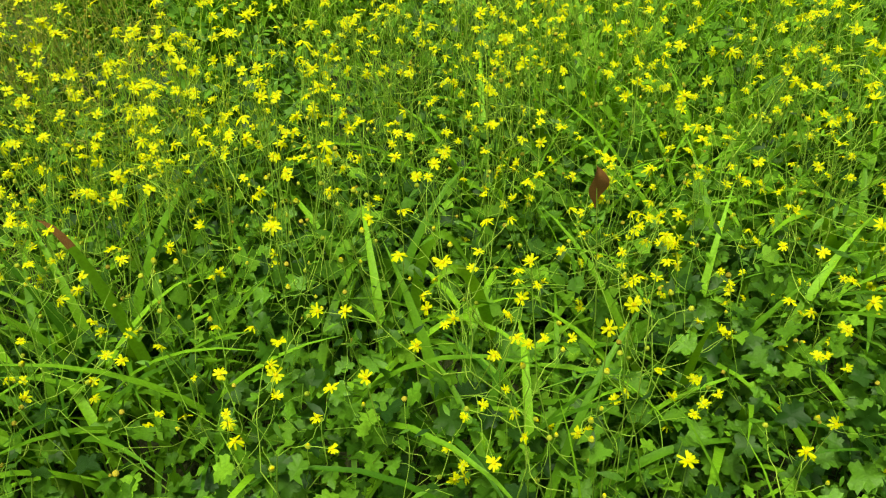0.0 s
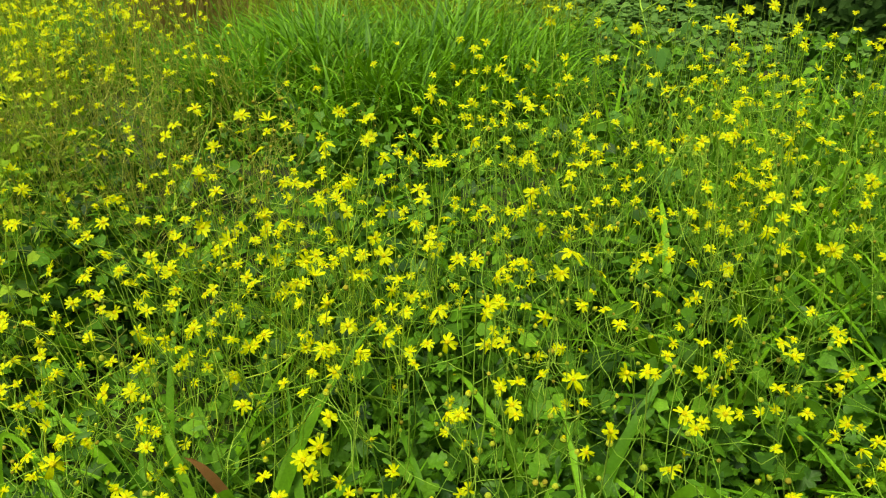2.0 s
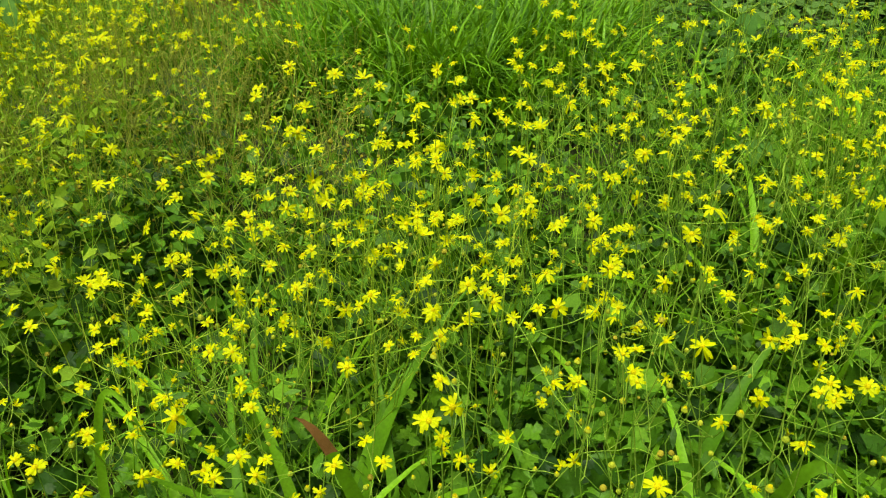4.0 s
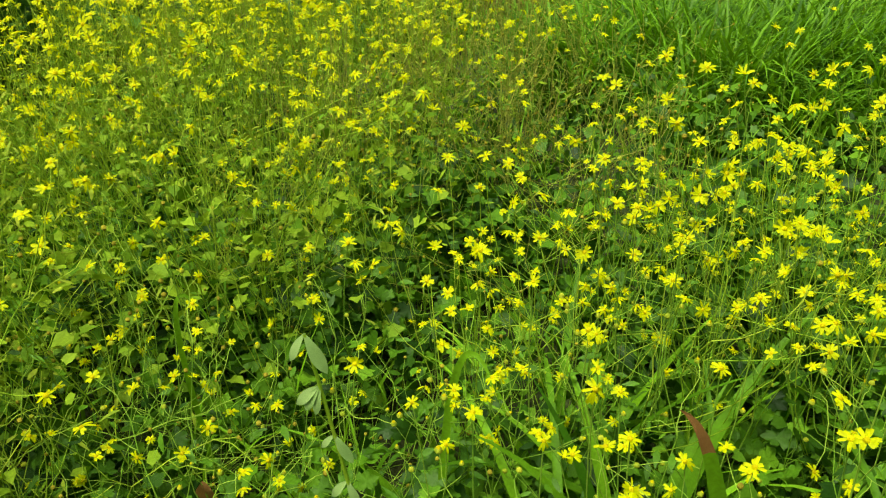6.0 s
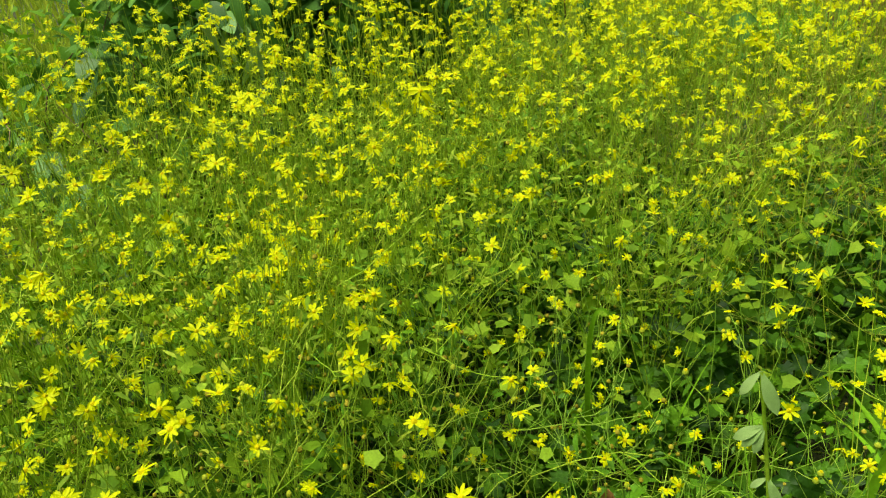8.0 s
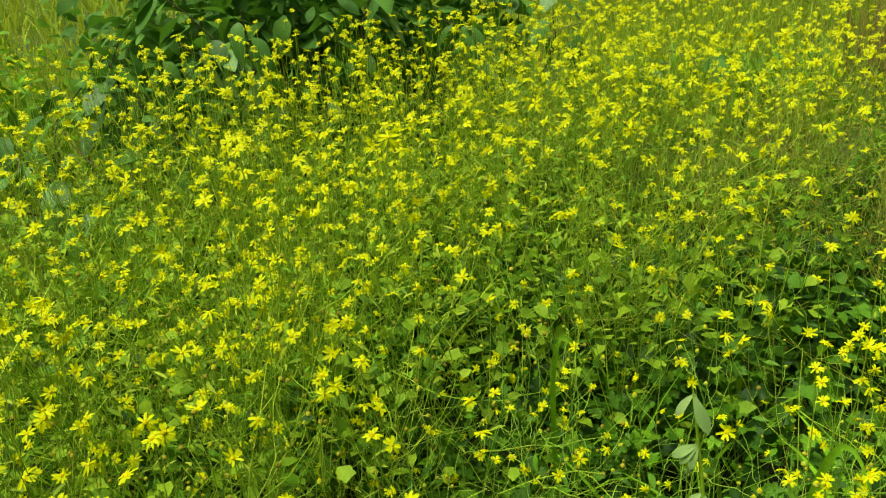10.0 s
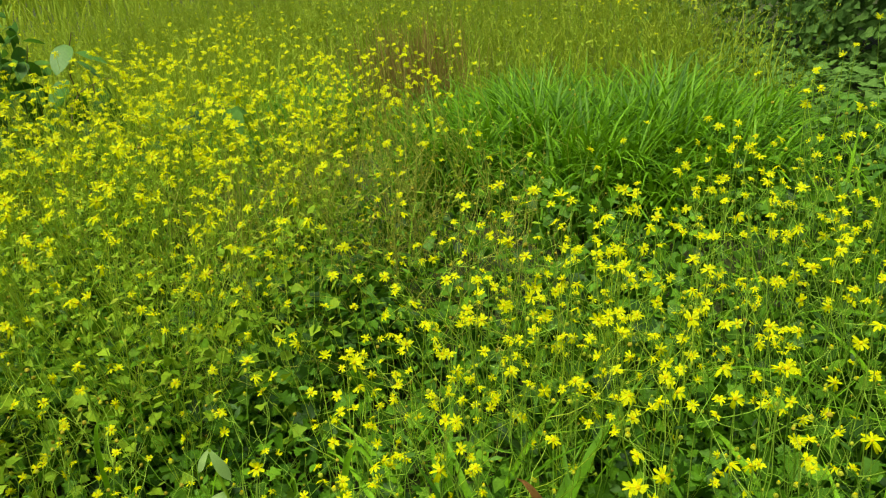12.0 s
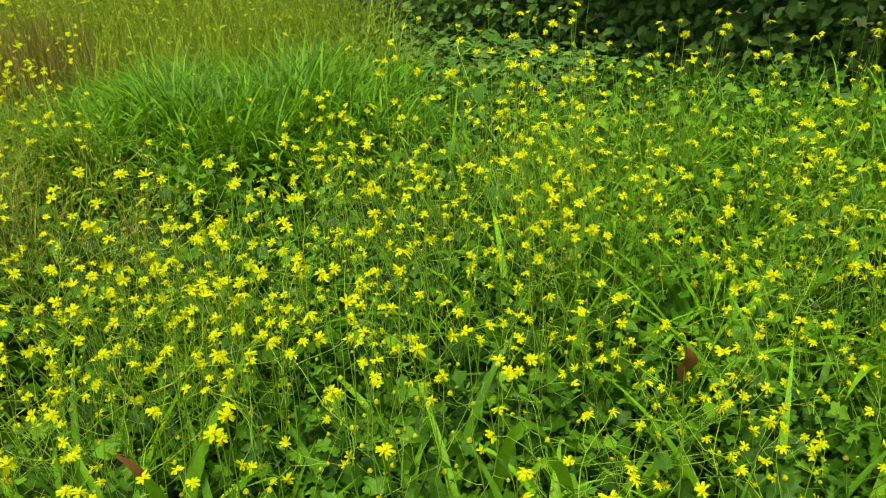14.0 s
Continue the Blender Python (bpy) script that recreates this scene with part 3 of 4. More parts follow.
r_u = np.random.default_rng(41)
uxy = scattered(36000, (-3.7, 3.0, -1.0, 4.7), understory_weight, r=r_u)
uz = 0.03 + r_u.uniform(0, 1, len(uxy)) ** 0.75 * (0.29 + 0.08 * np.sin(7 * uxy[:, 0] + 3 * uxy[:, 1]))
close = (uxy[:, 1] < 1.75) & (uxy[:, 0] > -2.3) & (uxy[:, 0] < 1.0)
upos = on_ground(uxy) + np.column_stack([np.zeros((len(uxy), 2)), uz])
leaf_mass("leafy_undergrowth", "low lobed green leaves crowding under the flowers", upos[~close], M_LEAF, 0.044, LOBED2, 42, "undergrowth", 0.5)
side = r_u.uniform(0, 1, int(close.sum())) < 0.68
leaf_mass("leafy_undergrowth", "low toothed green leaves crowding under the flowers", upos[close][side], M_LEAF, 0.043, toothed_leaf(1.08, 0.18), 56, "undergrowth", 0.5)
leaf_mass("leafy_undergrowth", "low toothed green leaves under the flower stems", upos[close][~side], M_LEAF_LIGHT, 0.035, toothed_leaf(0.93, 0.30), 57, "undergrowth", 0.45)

gxy = scattered(900, (-3.4, 2.2, -0.6, 4.5), lambda x, y: understory_weight(x, y) * (0.35 + 0.65 * soft(0.8, 1.3, y)), r=r_u)
grass_mass("undergrowth_grass", "thin green grass blades growing between the flowers", gxy, M_GRASS, 0.46, 0.010, 0.5, 1.6, 6, seed=43)


txy = scattered(1100, (-0.3, 2.4, 1.6, 3.4), lambda x, y: soft(-0.2, 0.5, x) * soft(1.6, 2.1, y), r=r_u)
grass_mass("tall_blades", "tall bright green grass blades before the hedge", txy, M_GRASS, 0.62, 0.018, 0.5, 1.7, 7, seed=49)


mxy = scattered(6000, (-3.0, 1.7, 0.3, 3.0), lambda x, y: 0.3 * soft(0.7, 1.2, y) + bloom(x, y), r=r_u)
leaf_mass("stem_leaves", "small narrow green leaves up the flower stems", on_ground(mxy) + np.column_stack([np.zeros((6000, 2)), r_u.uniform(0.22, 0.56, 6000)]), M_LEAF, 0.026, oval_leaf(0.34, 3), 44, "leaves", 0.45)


# both leaf layers of the stand take yellow-greens that stand for light on them
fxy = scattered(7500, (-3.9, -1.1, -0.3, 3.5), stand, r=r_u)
leaf_mass("foliage_bank", "lobed foliage between the flower stems, coloured yellow-green as if sunlit", on_ground(fxy) + np.column_stack([np.zeros((7500, 2)), 0.12 + r_u.uniform(0, 1, 7500) ** 0.8 * 0.5]), M_YELLOW_GREEN, 0.030, LOBED2, 45, "leaves", 0.55)
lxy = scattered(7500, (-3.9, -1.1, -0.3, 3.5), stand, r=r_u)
leaf_mass("sunlit_foliage", "narrow leaves high on the flower stems, coloured yellow-green as if sunlit", on_ground(lxy) + np.column_stack([np.zeros((7500, 2)), r_u.uniform(0.3, 0.78, 7500)]), M_HAY, 0.027, oval_leaf(0.22, 3), 47, "leaves", 0.5)
tgx = scattered(1800, (-2.3, -0.8, 1.6, 3.5), lambda x, y: 1.2 * bump_at(x, y, -1.55, 2.5, 0.55, 0.75), r=r_u)
leaf_mass("olive_foliage", "small olive-yellow leaves in the tangle of dry stalks", on_ground(tgx) + np.column_stack([np.zeros((1800, 2)), r_u.uniform(0.15, 0.62, 1800)]), M_YELLOW_GREEN, 0.026, oval_leaf(0.24, 3), 48, "leaves", 0.5)
rxy = scattered(4600, (-1.2, 2.4, 1.1, 3.4), lambda x, y: 0.25 + 0.9 * soft(-0.1, 0.5, x) * soft(1.5, 2.1, y), r=r_u)
rtop = 0.26 + 0.16 * soft(0.0, 0.5, rxy[:, 0]) * soft(1.6, 2.2, rxy[:, 1])
leaf_mass("foliage_patch", "green lobed foliage under the flower heads", on_ground(rxy) + np.column_stack([np.zeros((4600, 2)), 0.12 + r_u.uniform(0, 1, 4600) ** 0.8 * rtop]), M_LEAF_LIGHT, 0.038, LOBED2, 46, "leaves", 0.55)


# wiry stalks with small round heads, threading through the flowers
def wiry_stalks(count, seed, box, weight, stem, name, label, thick=1.0, lean=0.3):
    r = np.random.default_rng(seed)
    xy = scattered(count, box, weight, r=r)

    def wander(foot, hd, tilt, curve, ln, k, zig):
        n = len(foot)
        s = np.linspace(0, 1, k)
        ang = tilt[:, None] + curve[:, None] * s + np.cumsum(r.normal(0, 0.13, (n, k)), 1)
        turn = hd[:, None] + np.cumsum(r.normal(0, 0.55, (n, k)), 1)
        d = np.stack([np.sin(ang) * np.cos(turn), np.sin(ang) * np.sin(turn), np.cos(ang)], -1) * (ln / (k - 1))[:, None, None]
        d[:, 0] = 0
        line = foot[:, None] + np.cumsum(d, 1) + r.normal(0, zig, (n, k, 3)) * np.minimum(np.arange(k), 1)[None, :, None]
        return line

    hd = r.uniform(0, 2 * math.pi, count)
    ln = canopy(xy[:, 0], xy[:, 1]) * r.uniform(0.7, 1.05, count)
    lines = wander(on_ground(xy), hd, np.abs(r.normal(lean, 0.35, count)), r.uniform(-0.3, 1.3, count), ln, 10, 0.007)
    pieces, heads = [tubes(lines, 0.0010 * thick, 0.0006 * thick, 3)], [lines[:, -1]]
    for k in (5, 6, 7, 8):
        foot = lines[:, k]
        side = wander(foot, r.uniform(0, 2 * math.pi, count), r.uniform(0.4, 1.3, count), r.uniform(-0.7, 0.3, count), r.uniform(0.06, 0.24, count), 6, 0.004)
        pieces.append(tubes(side, 0.0007 * thick, 0.0005 * thick, 3))
        heads.append(side[:, -1])
    ends = np.concatenate(heads)
    ends = ends[r.uniform(0, 1, len(ends)) < 0.5]
    bv, bf = dome(0.0042, 0.0045, 2, 6, 0)
    bv, bf = joined([(bv, bf), (bv * np.array([1, 1, -1]), [q[:, ::-1] for q in bf])])
    hv, hf = scatter(bv, bf, ends, np.tile(np.eye(3), (len(ends), 1, 1)), r.uniform(0.6, 1.25, len(ends)))
    stems = len(pieces)
    v, f = joined(pieces + [(hv, hf)])
    me = mesh_of(name, v, f, [stem, M_SPENT], [0] * stems + [1] * len(hf))
    tagged(new(name, me), label, "stalks", kind="stuff")


wiry_stalks(260, 51, (-3.2, 1.9, 0.3, 3.2), lambda x, y: 0.18 * soft(0.7, 1.2, y) + bloom(x, y), M_STEM, "wiry_stalks", "tangle of thin green stalks with small round heads")
wiry_stalks(150, 54, (-3.8, -1.1, -0.2, 3.2), stand, M_STEM_YELLOW, "yellow_stalks", "tangle of thin yellowing stalks before the shrub", 1.35)
wiry_stalks(210, 52, (-2.6, -0.5, 1.5, 4.0), lambda x, y: 1.25 * bump_at(x, y, -1.6, 2.5, 0.6, 0.75), M_STRAW, "olive_stalks", "tangle of thin olive-yellow dry stalks", 1.2)
wiry_stalks(75, 55, (-2.1, -0.7, 0.6, 1.7), lambda x, y: 1.2 * bump_at(x, y, -1.4, 1.1, 0.45, 0.4), M_STEM, "sprawling_stalks", "thin pale green stalks sprawling over the low leaves", 1.3, 0.85)
wiry_stalks(90, 53, (-2.5, -1.35, 0.1, 1.0), lambda x, y: 1.2 + 0 * x, M_STEM_YELLOW, "edge_stalks", "bright yellow-green stalks at the edge of the patch", 1.5)


# ---- flowering plants ----
def branch(start, way, length, r, k=6, rise=0.35):
    """A branch that wanders from start and bends upwards."""
    pts, d = [np.array(start)], unit(np.array(way))
    for i in range(k):
        d = unit(d + np.array([0, 0, rise / k]) + r.normal(0, 0.24, 3))
        pts.append(pts[-1] + d * length / k)
    return np.array(pts), d


def flower_at(plant, place, normal, r, size=1.0):
    q = Vector(normal).to_track_quat("Z", "Y").to_matrix().to_4x4() @ Matrix.Rotation(r.uniform(0, 6.28), 4, "Z")
    m = Matrix.Translation(place) @ q @ Matrix.Scale(size * r.uniform(0.72, 1.12), 4)
    fl = part("flower", PETALS[r.integers(len(PETALS))], plant, m)
    part("disc", DISC, fl)


def flowering_plant(seed, flowers=6, buds=3):
    """A wiry branching plant, 0.74 m to its topmost heads: one branching stem, flower heads, closed heads and a few leaves."""
    r = np.random.default_rng(seed)
    plant = new("flowering_plant")
    lines, ends = [], []
    a = r.uniform(0, 6.28)
    top_way = (math.cos(a) * 0.42, math.sin(a) * 0.42, 1)
    main, d = branch((0, 0, -0.01), top_way, r.uniform(0.50, 0.58), r, 6, 0.1)
    lines.append((main, 0.0014, 0.0010))
    forks = 5 + r.integers(2)
    for i in range(forks):
        at = main[6 - (i % 4)]
        a += 2.4 + r.uniform(-0.4, 0.4)
        way = d * 0.9 + np.array([math.cos(a), math.sin(a), 0.15]) * r.uniform(0.5, 1.0)
        b, bd = branch(at, way, r.uniform(0.13, 0.26), r)
        lines.append((b, 0.0009, 0.0006))
        ends.append((b[-1], bd))
        a2 = r.uniform(0, 6.28)
        c, cd = branch(b[3 + r.integers(2)], bd + np.array([math.cos(a2), math.sin(a2), 0.1]) * 0.9, r.uniform(0.035, 0.10), r)
        lines.append((c, 0.0007, 0.0005))
        ends.append((c[-1], cd))
    tv = [tubes(np.array([p]), w0, w1, 4) for p, w0, w1 in lines]
    v, f = joined(tv)
    part("stem", mesh_of("stem", v, f, [M_STEM]), plant)
    order = sorted(ends, key=lambda e: -e[0][2])
    pick = order[: flowers + buds]
    r.shuffle(pick[2:])
    for i, (p, way) in enumerate(pick):
        if i < flowers:
            flower_at(plant, p, np.array([0, -0.22, 0.85]) + way * 0.35 + r.normal(0, 0.44, 3) * np.array([1, 1, 0.6]), r)
        else:
            part("bud", BUDS[r.integers(3)], plant, Matrix.Translation(p) @ Vector(way).to_track_quat("Z", "Y").to_matrix().to_4x4())
    for i in range(2):
        p = main[1 + i * 2]
        a = r.uniform(0, 6.28)
        rot = turns(np.array([[math.cos(a) * -0.4, math.sin(a) * -0.4, 1.0]]), np.array([[math.cos(a), math.sin(a), 0.3]]))[0]
        m = Matrix.Translation(p) @ Matrix(rot.tolist()).to_4x4() @ Matrix.Scale(r.uniform(0.045, 0.065), 4)
        part("leaf", STEM_LEAF, plant, m)
    return tagged(plant, "wiry meadow plant with yellow daisy-like flowers", "flowering plant", "yellow meadow flowers")


STEM_LEAF = mesh_of("leaf", LEAF2_V, LEAF2_F, [M_LEAF])
N_PLANTS = 188
r_p = np.random.default_rng(61)
spots = scattered(N_PLANTS, (-2.6, 1.4, 0.45, 2.6), lambda x, y: bloom(x, y) * (1 - 0.5 * soft(1.9, 2.4, y)), 0.075, r_p)
kinds = [flowering_plant(100 + i, flowers=7 + i % 2, buds=2) for i in range(12)]
for i, (x, y) in enumerate(spots):
    s = float(canopy(x, y)) / 0.74 * r_p.uniform(0.82, 1.08)
    m = Matrix.Translation((x, y, float(ground_z(x, y)))) @ Matrix.Rotation(math.atan2(-0.4 - x, 0.3 + y) + r_p.uniform(-0.9, 0.9), 4, "Z") @ Matrix.Diagonal((1, 1, s, 1)) @ Matrix.Scale(1.0, 4)
    if i < N_PLANTS - len(kinds):
        copy_thing(kinds[i % len(kinds)], m)
    else:
        kinds[i - N_PLANTS + len(kinds)].matrix_basis = m


# flowers too far off to tell apart
def far_flowers(count, box, weight, low, high, seed, name, label, stem=None, size=1.0, crowd=6):
    """Branching plants joined into one drift: about crowd heads share one stem, which forks high up."""
    r = np.random.default_rng(seed)
    feet = scattered(max(2, count // crowd), box, weight, r=r)
    own = np.arange(count) % len(feet)
    xy = feet[own] + r.normal(0, 0.085, (count, 2))
    z = r.uniform(low, high, count)
    pos = on_ground(xy) + np.column_stack([np.zeros((count, 2)), z])
    nrm = np.column_stack([openward(xy[:, 0], xy[:, 1]) * 0.34, np.full(count, 0.82)]) + r.normal(0, 0.36, (count, 3)) * np.array([1, 1, 0.5])
    heads = []
    for i, me in enumerate(LIGHT_PETALS):
        tmpl = np.empty(len(me.vertices) * 3, dtype=np.float32)
        me.vertices.foreach_get("co", tmpl)
        quads = np.array([p.vertices[:] for p in me.polygons])
        mine = np.arange(i, count, len(PETALS))
        heads.append(scatter(tmpl.reshape(-1, 3), [quads], pos[mine], turns(nrm[mine], r.normal(0, 1, (len(mine), 3))), size * r.uniform(0.7, 1.2, len(mine))))
    discs = scatter(*dome(0.0034, 0.0028, 2, 6, 0.0012), pos, turns(nrm, r.normal(0, 1, (count, 3))), size * r.uniform(0.8, 1.1, count))
    v, f = joined(heads)
    blossoms = len(f)
    plants = len(feet)
    main_s = np.linspace(0, 1, 8)[None, :, None]
    foot = on_ground(feet + r.normal(0, 0.10, (plants, 2)))
    top = on_ground(feet) + np.column_stack([r.normal(0, 0.03, (plants, 2)), np.full(plants, (low + high) * 0.46)])
    mains = foot[:, None] * (1 - main_s) + top[:, None] * main_s + r.normal(0, 0.05, (plants, 1, 3)) * np.array([1, 1, 0.2]) * np.sin(math.pi * main_s) + r.normal(0, 0.006, (plants, 8, 3)) * np.minimum(main_s * 8, 1)
    fork = mains[own, r.integers(3, 8, count)]
    low_z = np.minimum(fork[:, 2], pos[:, 2] - 0.05)
    fork = np.column_stack([fork[:, :2], low_z])
    via = fork * 0.5 + pos * 0.5 + np.column_stack([(pos - fork)[:, :2] * 0.3, -0.18 * (pos - fork)[:, 2]]) + r.normal(0, 0.012, (count, 3))
    s = np.linspace(0, 1, 7)[None, :, None]
    twigs = fork[:, None] * (1 - s) ** 2 + 2 * via[:, None] * s * (1 - s) + pos[:, None] * s ** 2 + r.normal(0, 0.003, (count, 7, 3)) * (s * (1 - s) * 4)
    half = count // 2
    at = twigs[:half, 3]
    out = np.column_stack([r.normal(0, 0.03, (half, 2)), r.uniform(0.01, 0.07, half)])
    shoots = at[:, None] + out[:, None] * np.linspace(0, 1, 4)[None, :, None] + r.normal(0, 0.002, (half, 4, 3))
    shoots[:, 0] = at
    buds = scatter(*dome(0.0042, 0.0062, 3, 6, -0.002), shoots[:, -1], np.tile(np.eye(3), (half, 1, 1)), r.uniform(0.6, 1.1, half))
    bits = np.concatenate([mains[:, 3:7].reshape(-1, 3), twigs[:, 1]])
    way = r.normal(0, 1, (len(bits), 3)) * np.array([1, 1, 0.5]) + np.array([0, 0, 0.4])
    leaves = scatter(*oval_leaf(0.24, 3), bits, turns(np.cross(way, r.normal(0, 1, (len(bits), 3))) + np.array([0, 0, 0.8]), way), r.uniform(0.010, 0.026, len(bits)))
    parts = [(v, f), discs, tubes(mains, 0.0015, 0.0010, 3), tubes(twigs, 0.0010, 0.0007, 3), tubes(shoots, 0.0007, 0.0005, 3), buds, leaves]
    slots = [0] * blossoms + [1] * len(discs[1]) + [2] * 3 + [3] * len(buds[1]) + [4] * len(leaves[1])
    v, f = joined(parts)
    tagged(new(name, mesh_of(name, v, f, [M_PETAL, M_DISC, stem or M_STEM, M_BUD, M_LEAF_LIGHT], slots)), label, "flowers", kind="stuff")


far_flowers(820, (-3.2, -1.5, 2.1, 4.4), lambda x, y: 1.2 * (1 - soft(-2.0, -1.6, x + 0.2 * (3 - y))) * (1 - 0.85 * soft(3.0, 3.6, y) * soft(-3.0, -2.7, x)), 0.55, 0.92, 71, "flower_bank", "bank of yellow flowers running back beside the shrub", M_STEM_YELLOW, 1.05)
far_flowers(230, (-0.7, 2.2, 1.9, 3.3), lambda x, y: soft(-0.45, -0.2, x) * (1.0 - 0.7 * soft(2.6, 3.2, y)) * (1 - 0.6 * soft(0.4, 0.9, x)), 0.55, 0.98, 72, "flower_fringe", "loose fringe of yellow flowers at the back of the patch")
far_flowers(520, (-9, -2.9, -0.6, 4.5), lambda x, y: field_weight(x, y), 0.45, 0.7, 73, "flower_field", "yellow flowers scattered in the meadow behind the shrub")
far_flowers(2000, (-3.9, -1.1, -0.3, 3.3), lambda x, y: stand(x, y), 0.62, 1.05, 75, "flower_drift", "thick drift of yellow flowers before the shrub", M_STEM_YELLOW, 1.12)
far_flowers(470, (-1.0, 1.5, 1.1, 2.5), lambda x, y: bloom(x, y), 0.50, 0.88, 76, "flower_carpet", "yellow flowers crowding the middle of the patch")
far_flowers(140, (-1.2, -0.3, 1.2, 2.0), lambda x, y: 1.2 * bump_at(x, y, -0.75, 1.55, 0.28, 0.24), 0.52, 0.80, 79, "flower_patch", "yellow flowers crowded on yellowing stems", M_STEM_YELLOW, 1.0)
far_flowers(400, (-2.4, -0.7, 1.7, 3.4), lambda x, y: 1.2 * bump_at(x, y, -1.72, 2.75, 0.36, 0.62), 0.55, 0.90, 77, "flower_tangle", "yellow flowers loose in the tangle of dry stalks", M_STRAW)
far_flowers(230, (-2.5, -1.3, 0.05, 1.0), lambda x, y: 1.2 * (1 - 0.8 * soft(-1.7, -1.35, x)), 0.50, 0.86, 78, "flower_edge", "yellow flowers at the near edge of the drift", M_STEM_YELLOW, 1.1)
far_flowers(420, (-6, -0.5, 4.4, 8), hay_weight, 0.5, 0.8, 74, "flower_specks", "small yellow flowers dotted among the tall grass")


# ---- grass tufts with broad blades ----
def grass_tuft(seed, count, length, width, tall=False):
    """A tuft of broad arching blades, each a part."""
    r = np.random.default_rng(seed)
    tuft = new("grass_tuft")
    for i in range(count):
        hd = 2 * math.pi * i / count + r.uniform(-0.4, 0.4)
        base = np.array([[0.02 * math.cos(hd), 0.02 * math.sin(hd), -0.01]])
        v, f = blades(base, np.array([hd]), np.array([length * r.uniform(0.7, 1.1)]), np.array([width * r.uniform(0.75, 1.15)]), np.array([r.uniform(0.10, 0.42) if tall else r.uniform(0.14, 0.52)]), np.array([r.uniform(0.8, 2.4) if tall else r.uniform(1.3, 2.8)]), 10, 0.3)
        part("blade", mesh_of("blade", v, f, [M_GRASS]), tuft)
    return tagged(tuft, "tuft of broad bright green arching grass blades", "grass", "broad grass tufts")


r_t = np.random.default_rng(81)
tall_tufts = [grass_tuft(220 + i, 7 + i % 3, 0.62 + 0.06 * (i % 3), 0.028 + 0.006 * (i % 2), True) for i in range(4)]
tall_spots = scattered(34, (0.0, 2.1, 1.35, 3.1), lambda x, y: 0.3 + 0.9 * soft(0.1, 0.5, x), 0.14, r_t)
for i, (x, y) in enumerate(tall_spots):
    m = Matrix.Translation((x, y, float(ground_z(x, y)))) @ Matrix.Rotation(r_t.uniform(0, 6.28), 4, "Z") @ Matrix.Scale(r_t.uniform(0.85, 1.15), 4)
    if i < len(tall_spots) - len(tall_tufts):
        copy_thing(tall_tufts[i % len(tall_tufts)], m)
    else:
        tall_tufts[i - len(tall_spots) + len(tall_tufts)].matrix_basis = m
tufts = [grass_tuft(200 + i, 6 + i % 3, 0.52 + 0.07 * (i % 3), 0.019 + 0.006 * (i % 2)) for i in range(6)]
tuft_spots = [(-0.72, 1.32), (-0.12, 1.12), (-0.30, 1.08), (0.0, 1.2), (0.32, 1.32), (-1.03, 1.24), (-0.47, 1.12), (0.5, 1.1), (0.1, 0.86), (0.45, 1.55), (0.22, 1.85), (0.62, 1.9), (-1.0, 0.98), (-0.62, 1.02), (-0.80, 1.12), (-1.15, 0.92), (-1.28, 1.2), (-0.2, 1.4), (0.18, 1.05)]
more = scattered(34, (-1.0, 1.8, 0.7, 2.6), lambda x, y: 0.10 + 1.1 * soft(-0.1, 0.4, x), 0.10, r_t)
tuft_spots = tuft_spots + [tuple(p) for p in more]
for i, (x, y) in enumerate(tuft_spots):
    m = Matrix.Translation((x, y, float(ground_z(x, y)))) @ Matrix.Rotation(r_t.uniform(0, 6.28), 4, "Z") @ Matrix.Scale(r_t.uniform(0.85, 1.15), 4)
    if i < len(tuft_spots) - len(tufts):
        copy_thing(tufts[i % len(tufts)], m)
    else:
        tufts[i - len(tuft_spots) + len(tufts)].matrix_basis = m


def fan_tuft(x, y, seed, count, length, width):
    """A fan of broad, nearly straight blades that stand up and spread."""
    r = np.random.default_rng(seed)
    tuft = new("grass_tuft")
    tuft.matrix_basis = Matrix.Translation((x, y, float(ground_z(x, y))))
    for i in range(count):
        hd = 2 * math.pi * i / count + r.uniform(-0.4, 0.4)
        base = np.array([[0.015 * math.cos(hd), 0.015 * math.sin(hd), -0.01]])
        v, f = blades(base, np.array([hd]), np.array([length * r.uniform(0.75, 1.1)]), np.array([width * r.uniform(0.8, 1.15)]), np.array([r.uniform(0.12, 0.5)]), np.array([r.uniform(0.4, 1.3)]), 10, 0.3)
        part("blade", mesh_of("blade", v, f, [M_GRASS]), tuft)
    tagged(tuft, "fan of broad upright bright green grass blades", "grass", "broad grass tufts")


fan_tuft(-0.74, 1.26, 230, 9, 0.66, 0.030)
fan_tuft(-0.93, 1.42, 231, 7, 0.60, 0.026)
fan_tuft(-0.58, 1.20, 232, 6, 0.56, 0.028)
fan_tuft(0.02, 1.02, 233, 7, 0.56, 0.030)
fan_tuft(0.42, 1.18, 234, 7, 0.60, 0.028)
fan_tuft(0.55, 1.75, 235, 7, 0.60, 0.034)
fan_tuft(0.80, 2.05, 236, 7, 0.60, 0.036)
fan_tuft(1.15, 1.85, 237, 7, 0.58, 0.034)


